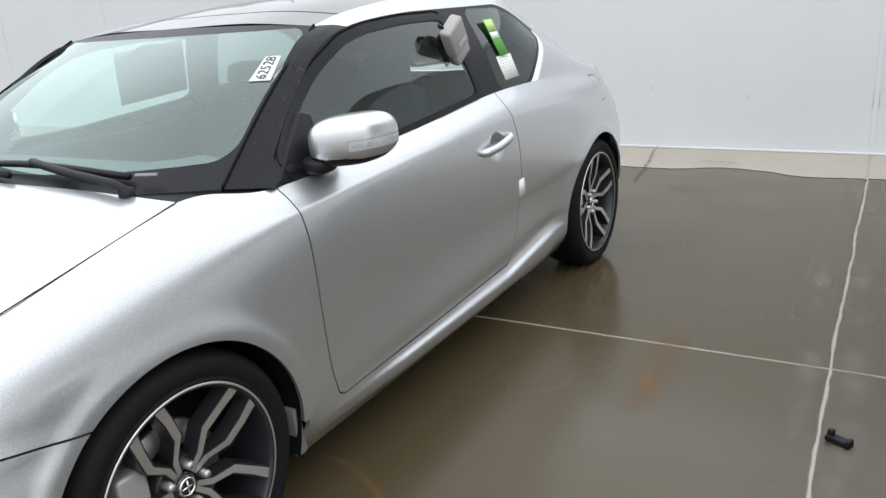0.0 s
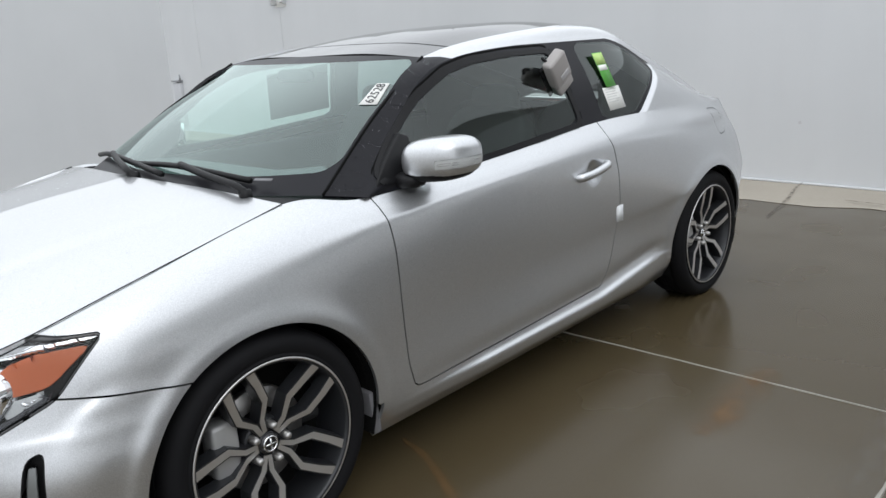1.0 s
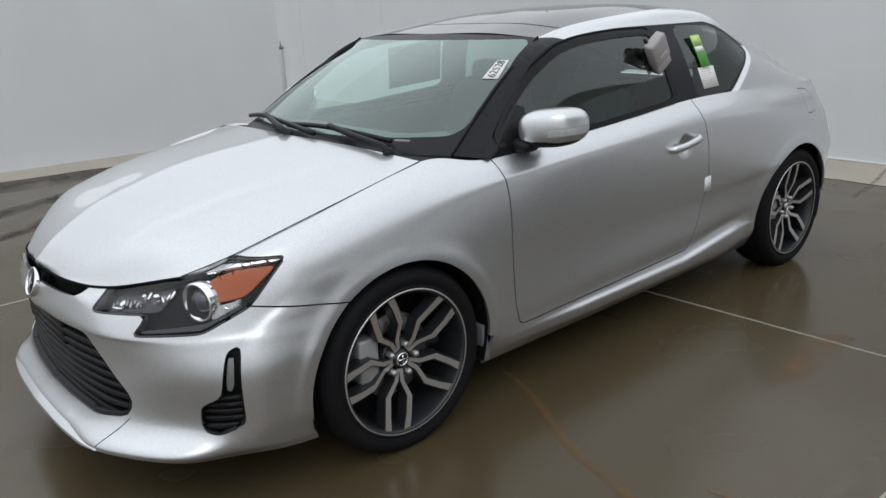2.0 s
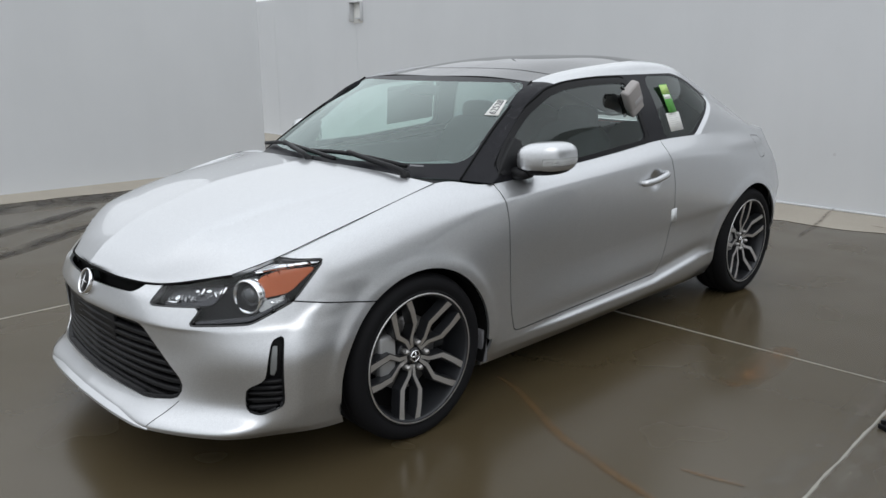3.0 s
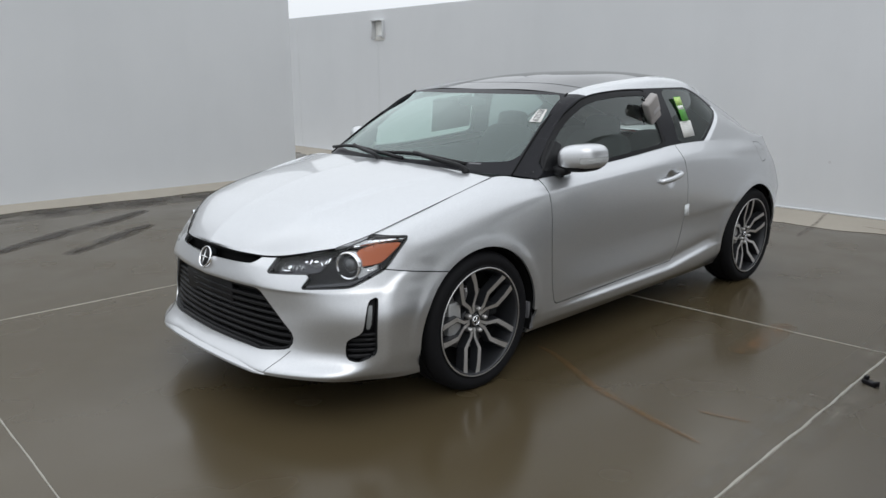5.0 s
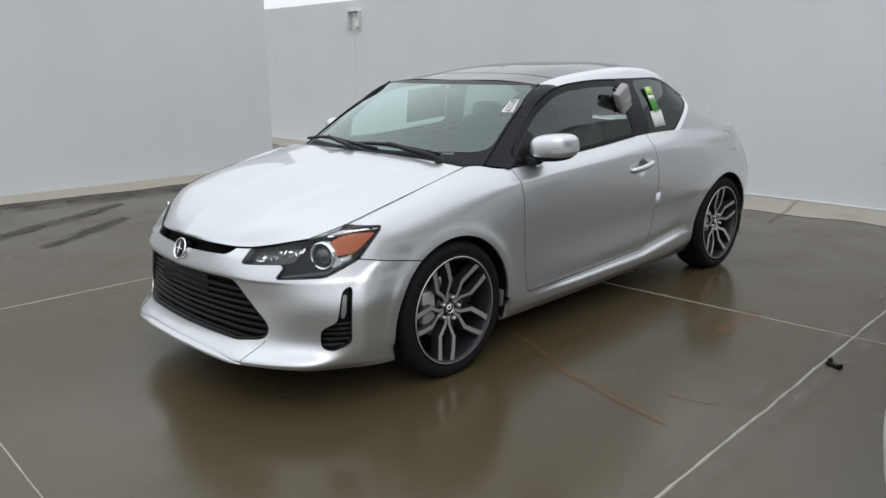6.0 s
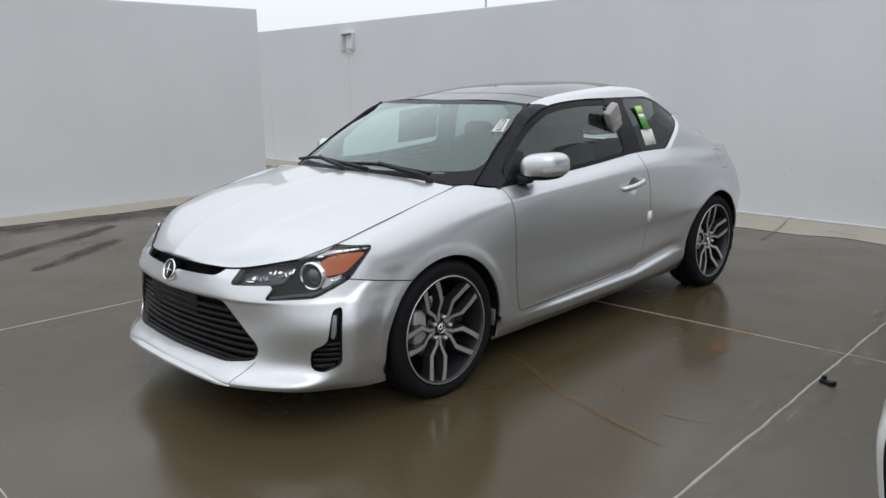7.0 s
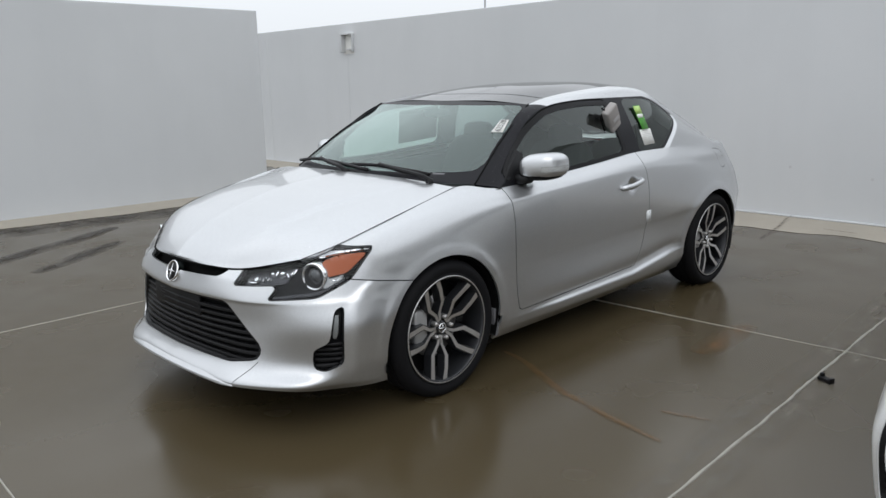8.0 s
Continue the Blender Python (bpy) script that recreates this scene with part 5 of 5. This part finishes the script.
def stain_material(name, colour, strength, scale, rough=0.25, lo=0.38, hi=0.66):
    """A thin stain whose edge breaks up; the mesh's v runs across it from -1 to 1."""
    m = material(name, colour, rough, spec=0.2)
    n, l = m.node_tree.nodes, m.node_tree.links
    uv, sep, ab, sub = n.new("ShaderNodeUVMap"), n.new("ShaderNodeSeparateXYZ"), n.new("ShaderNodeMath"), n.new("ShaderNodeMath")
    ab.operation, sub.operation, sub.use_clamp = "ABSOLUTE", "SUBTRACT", True
    l.new(uv.outputs[0], sep.inputs[0])
    l.new(sep.outputs["Y"], ab.inputs[0])
    sub.inputs[0].default_value = 1.0
    l.new(ab.outputs[0], sub.inputs[1])
    mul = n.new("ShaderNodeMath")
    mul.operation = "MULTIPLY"
    nz = ramp_node(m, noise_node(m, scale, 6, 0.65), [(lo, 0.0), (hi, 1.0)])
    l.new(sub.outputs[0], mul.inputs[0])
    l.new(nz, mul.inputs[1])
    mul2 = n.new("ShaderNodeMath")
    mul2.operation, mul2.use_clamp = "MULTIPLY", True
    mul2.inputs[1].default_value = strength
    l.new(mul.outputs[0], mul2.inputs[0])
    l.new(mul2.outputs[0], n["Principled BSDF"].inputs["Alpha"])
    return m


def stain(name, pts, width, mat, label, lift=0.0035, steps=40):
    b = bmesh.new()
    uv = b.loops.layers.uv.new("UVMap")
    line = curve_points([(x, y, z) for x, y, z in pts], steps)
    rows = []
    for i, p in enumerate(line):
        d = (line[min(i + 1, steps - 1)] - line[max(i - 1, 0)]).normalized()
        nrm = Vector((-d.y, d.x, 0))
        w = width * (0.25 + 0.75 * math.sin(math.pi * min(1, max(0, (i + 1) / (steps + 1)))) ** 0.5)
        rows.append([b.verts.new(p + nrm * w * k + Vector((0, 0, lift))) for k in (-1, -0.5, 0, 0.5, 1)])
    for i, (r, s) in enumerate(zip(rows, rows[1:])):
        for k in range(4):
            f = b.faces.new((r[k], s[k], s[k + 1], r[k + 1]))
            for lp, (uu, vv) in zip(f.loops, ((i, k), (i + 1, k), (i + 1, k + 1), (i, k + 1))):
                lp[uv].uv = (uu / steps, (vv - 2) / 2)
    b.normal_update()
    if sum(f.normal.z for f in b.faces) < 0:
        bmesh.ops.reverse_faces(b, faces=b.faces)
    return setting(name, b, mat, label, "stain", True)


RUSTY = stain_material("rust_streak", (0.19, 0.105, 0.042), 0.75, 9)
PUDDLE = stain_material("dark_damp", (0.022, 0.016, 0.010), 1.5, 1.8, 0.35)
PALE = stain_material("pale_dry_patch", (0.20, 0.18, 0.15), 0.7, 3, 0.5)
CRACK = stain_material("dark_crack", (0.07, 0.055, 0.045), 1.0, 20, 0.8)
RUST_LINE = stain_material("rust_line", (0.19, 0.105, 0.043), 0.52, 5, 0.25, 0.22, 0.55)
stain("stain", [(-0.62, .68, 0), (-0.58, .85, 0), (-0.47, 1.08, 0), (-0.39, 1.25, 0), (-0.345, 1.42, 0), (-0.30, 1.60, 0), (-0.27, 1.76, 0), (-0.25, 1.86, 0)], 0.030, RUST_LINE, "thin rust-brown streak on the wet concrete")
stain("stain", [(-1.96, 1.46, 0), (-1.80, 1.45, 0), (-1.62, 1.46, 0), (-1.40, 1.47, 0), (-1.30, 1.49, 0)], 0.10, RUSTY, "faint rust-brown patch on the wet concrete", 0.003)
stain("stain", [(-0.515, 1.70, 0), (-0.54, 1.80, 0), (-0.575, 1.91, 0)], 0.018, RUST_LINE, "faint rust-brown streak on the wet concrete", 0.003)
stain("stain", [(1.1, -3.7, 0), (0.4, -4.2, 0), (-0.1, -4.5, 0), (-0.65, -4.9, 0)], 0.15, PUDDLE, "dark damp streak on the concrete")
stain("stain", [(2.6, -5.1, 0), (1.2, -5.4, 0), (0.0, -5.5, 0), (-1.5, -5.42, 0), (-2.9, -5.2, 0)], 0.42, PUDDLE, "dark damp band beside the wall foot", 0.0028)
stain("stain", [(0.6, -3.3, 0), (0.1, -3.7, 0), (-0.4, -4.1, 0)], 0.13, PUDDLE, "dark damp streak on the concrete", 0.0024)
for k, (off, wd) in enumerate(((0.06, 0.10), (-0.09, 0.08))):
    stain("stain", [tuple(CROSS + E1 * a + E2 * (off + 0.02 * math.sin(3 * a + k))) for a in (3.2, 2.2, 1.2, 0.2, -0.9, -2.1, -3.0)], wd, PALE, "pale scuffed band along the joint", 0.0022 + 0.0004 * k)
stain("crack", [tuple(on_wall(.27, .054, .02)), tuple(on_wall(.29, .045, .22)), tuple(on_wall(.33, .022, .45)), tuple(on_wall(.37, .006, .75)), tuple(on_wall(.42, .002, 1.1))], 0.020, CRACK, "dark crack running out from the wall's foot", 0.006)
stain("crack", [tuple(on_wall(.72, .026, .40)), tuple(on_wall(1.02, .024, .42))], 0.018, CRACK, "dark chip line in the concrete strip", 0.006)




def wall_mark(name, y, z, wide, high, mat, label):
    b = bmesh.new()
    rnd = random.Random(int(y * 100))
    n = 14
    ring = [b.verts.new((0, wide / 2 * math.cos(2 * math.pi * k / n) * rnd.uniform(.8, 1.1), high / 2 * math.sin(2 * math.pi * k / n) * rnd.uniform(.8, 1.1))) for k in range(n)]
    b.faces.new(ring)
    b.normal_update()
    if b.faces[:][0].normal.x < 0:
        bmesh.ops.reverse_faces(b, faces=b.faces)
    ob = setting(name, b, mat, label, "mark")
    ob.matrix_basis = Matrix.Translation(on_wall(y, z, 0.004)) @ WALL_TURN


DIRT = material("wall_dirt", (0.36, 0.35, 0.35), 0.8)
WEAR = material("wall_wear", (0.54, 0.54, 0.55), 0.8)
wall_mark("mark", 1.875, .45, .05, .20, DIRT, "brown-grey scuff on the white wall")
wall_mark("mark", .21, .55, .03, .03, WEAR, "small dull spot on the white wall")
wall_mark("mark", .98, .48, .03, .03, WEAR, "small dull spot on the white wall")
b = bmesh.new()
box(b, (0.006, 0.035, 2.2), (0, 0, 1.15), 0.002)
seam_ob = setting("trim", b, WALL, "flat render joint strip in the wall", "trim")
seam_ob.matrix_basis = Matrix.Translation(on_wall(1.875, 0.06, 0.002)) @ WALL_TURN
for y, low, high in ((-9.58, 0.06, 2.2), (-7.10, 0.06, 1.84)):
    b = bmesh.new()
    box(b, (0.006, 0.028, high), (0, 0, low + high / 2), 0.002)
    seam_ob = setting("trim", b, WALL, "flat render joint strip in the wall", "trim")
    seam_ob.matrix_basis = Matrix.Translation(on_wall(y, 0, 0.002)) @ WALL_TURN

# ---- beyond the wall ----
BARK = material("bare_bark", (0.16, 0.14, 0.13), 0.9)


def bare_tree(at, height, seed):
    rnd = random.Random(seed)
    root = placed_root("tree", "leafless tree behind the white wall", "tree")
    root["group"] = "bare trees"
    trunk = bmesh.new()
    lean = Vector((rnd.uniform(-.3, .3), rnd.uniform(-.3, .3), height * 0.55))
    tube(trunk, [Vector(at), Vector(at) + lean * 0.5, Vector(at) + lean], lambda i: 0.11 - 0.03 * i, 8)
    part("trunk", trunk, BARK, root)
    twigs = bmesh.new()

    def grow(p, d, length, radius, depth):
        q = p + d * length
        mid = p.lerp(q, 0.5) + Vector((rnd.uniform(-.05, .05), rnd.uniform(-.05, .05), 0)) * length
        tube(twigs, [p, mid, q], lambda i: radius * (1 - 0.22 * i), 4, False)
        if depth:
            for _ in range(4):
                nd = (d + Vector((rnd.uniform(-.7, .7), rnd.uniform(-.7, .7), rnd.uniform(-.1, .55)))).normalized()
                grow(p.lerp(q, rnd.uniform(.45, 1)), nd, length * rnd.uniform(.55, .8), radius * 0.55, depth - 1)
    for k in range(6):
        a = 2 * math.pi * k / 6
        grow(Vector(at) + lean * rnd.uniform(.6, 1), Vector((math.cos(a) * .6, math.sin(a) * .6, .9)).normalized(), height * 0.2, 0.045, 3)
    part("crown", twigs, BARK, root, "fine bare twigs")


bare_tree((-18.6, -18.0, 0), 3.7, 3)
bare_tree((-13.6, -17.6, 0), 3.25, 8)
bare_tree((-12.3, -17.2, 0), 3.15, 12)
pole = placed_root("flag_pole", "thin grey steel pole standing behind the wall", "pole")
b = bmesh.new()
tube(b, [(-12.2, -10.2, 0), (-12.2, -10.2, 2), (-12.2, -10.2, 4.6)], lambda i: 0.03 - 0.004 * i, 12)
part("shaft", b, ZINC, pole)
b = bmesh.new()
tube(b, [(-12.2, -10.2, 2.2), (-12.2, -10.2, 3.15)], 0.05, 12)
part("sleeve", b, ZINC, pole)

# ---- rain drops on the hood and pillars ----
DROP = bpy.data.materials.new("rain_drop")
DROP.use_nodes = True
sd = DROP.node_tree.nodes["Principled BSDF"]
sd.inputs["Base Color"].default_value, sd.inputs["Roughness"].default_value = (0.9, 0.92, 0.95, 1), 0.02
sd.inputs["Transmission Weight"].default_value, sd.inputs["IOR"].default_value = 1.0, 1.33


def drops(source, count, seed, pick, label, small=0.0012, large=0.003):
    rnd = random.Random(seed)
    source.normal_update()
    faces = [f for f in source.faces if pick(f.calc_center_median())]
    verts, polys = [], []
    for _ in range(count):
        f = rnd.choice(faces)
        vs = [v.co for v in f.verts]
        w = [rnd.random() for _ in vs]
        p = sum((v * k for v, k in zip(vs, w)), Vector()) / sum(w)
        n = f.normal
        a = n.orthogonal().normalized()
        c_ = n.cross(a)
        r = rnd.uniform(small, large) * rnd.uniform(0.7, 1.3)
        base = len(verts)
        for h, s in ((0.0, 1.0), (0.32, 0.75)):
            for k in range(6):
                t = math.pi * k / 3
                verts.append(p + (a * math.cos(t) + c_ * math.sin(t)) * r * s + n * (r * h))
        verts.append(p + n * r * 0.45)
        for k in range(6):
            j = (k + 1) % 6
            polys.append((base + k, base + j, base + 6 + j, base + 6 + k))
            polys.append((base + 6 + k, base + 6 + j, base + 12))
    me = bpy.data.meshes.new("rain_drops")
    me.from_pydata(verts, [], polys)
    me.materials.append(DROP)
    for p in me.polygons:
        p.use_smooth = True
    ob = new("rain_drops", me)
    ob.matrix_basis = CAR_POSE
    tagged(ob, label, "rain drops", kind="stuff")


drops(sheets["hood"], 1500, 5, lambda c: True, "scattered clear rain drops on the silver hood", 0.0008, 0.0022)
drops(sheets["cant"], 260, 6, lambda c: c.x > -0.95, "scattered clear rain drops on the black pillar", 0.0012, 0.003)
for b in sheets.values():
    if isinstance(b, bmesh.types.BMesh):
        b.free()
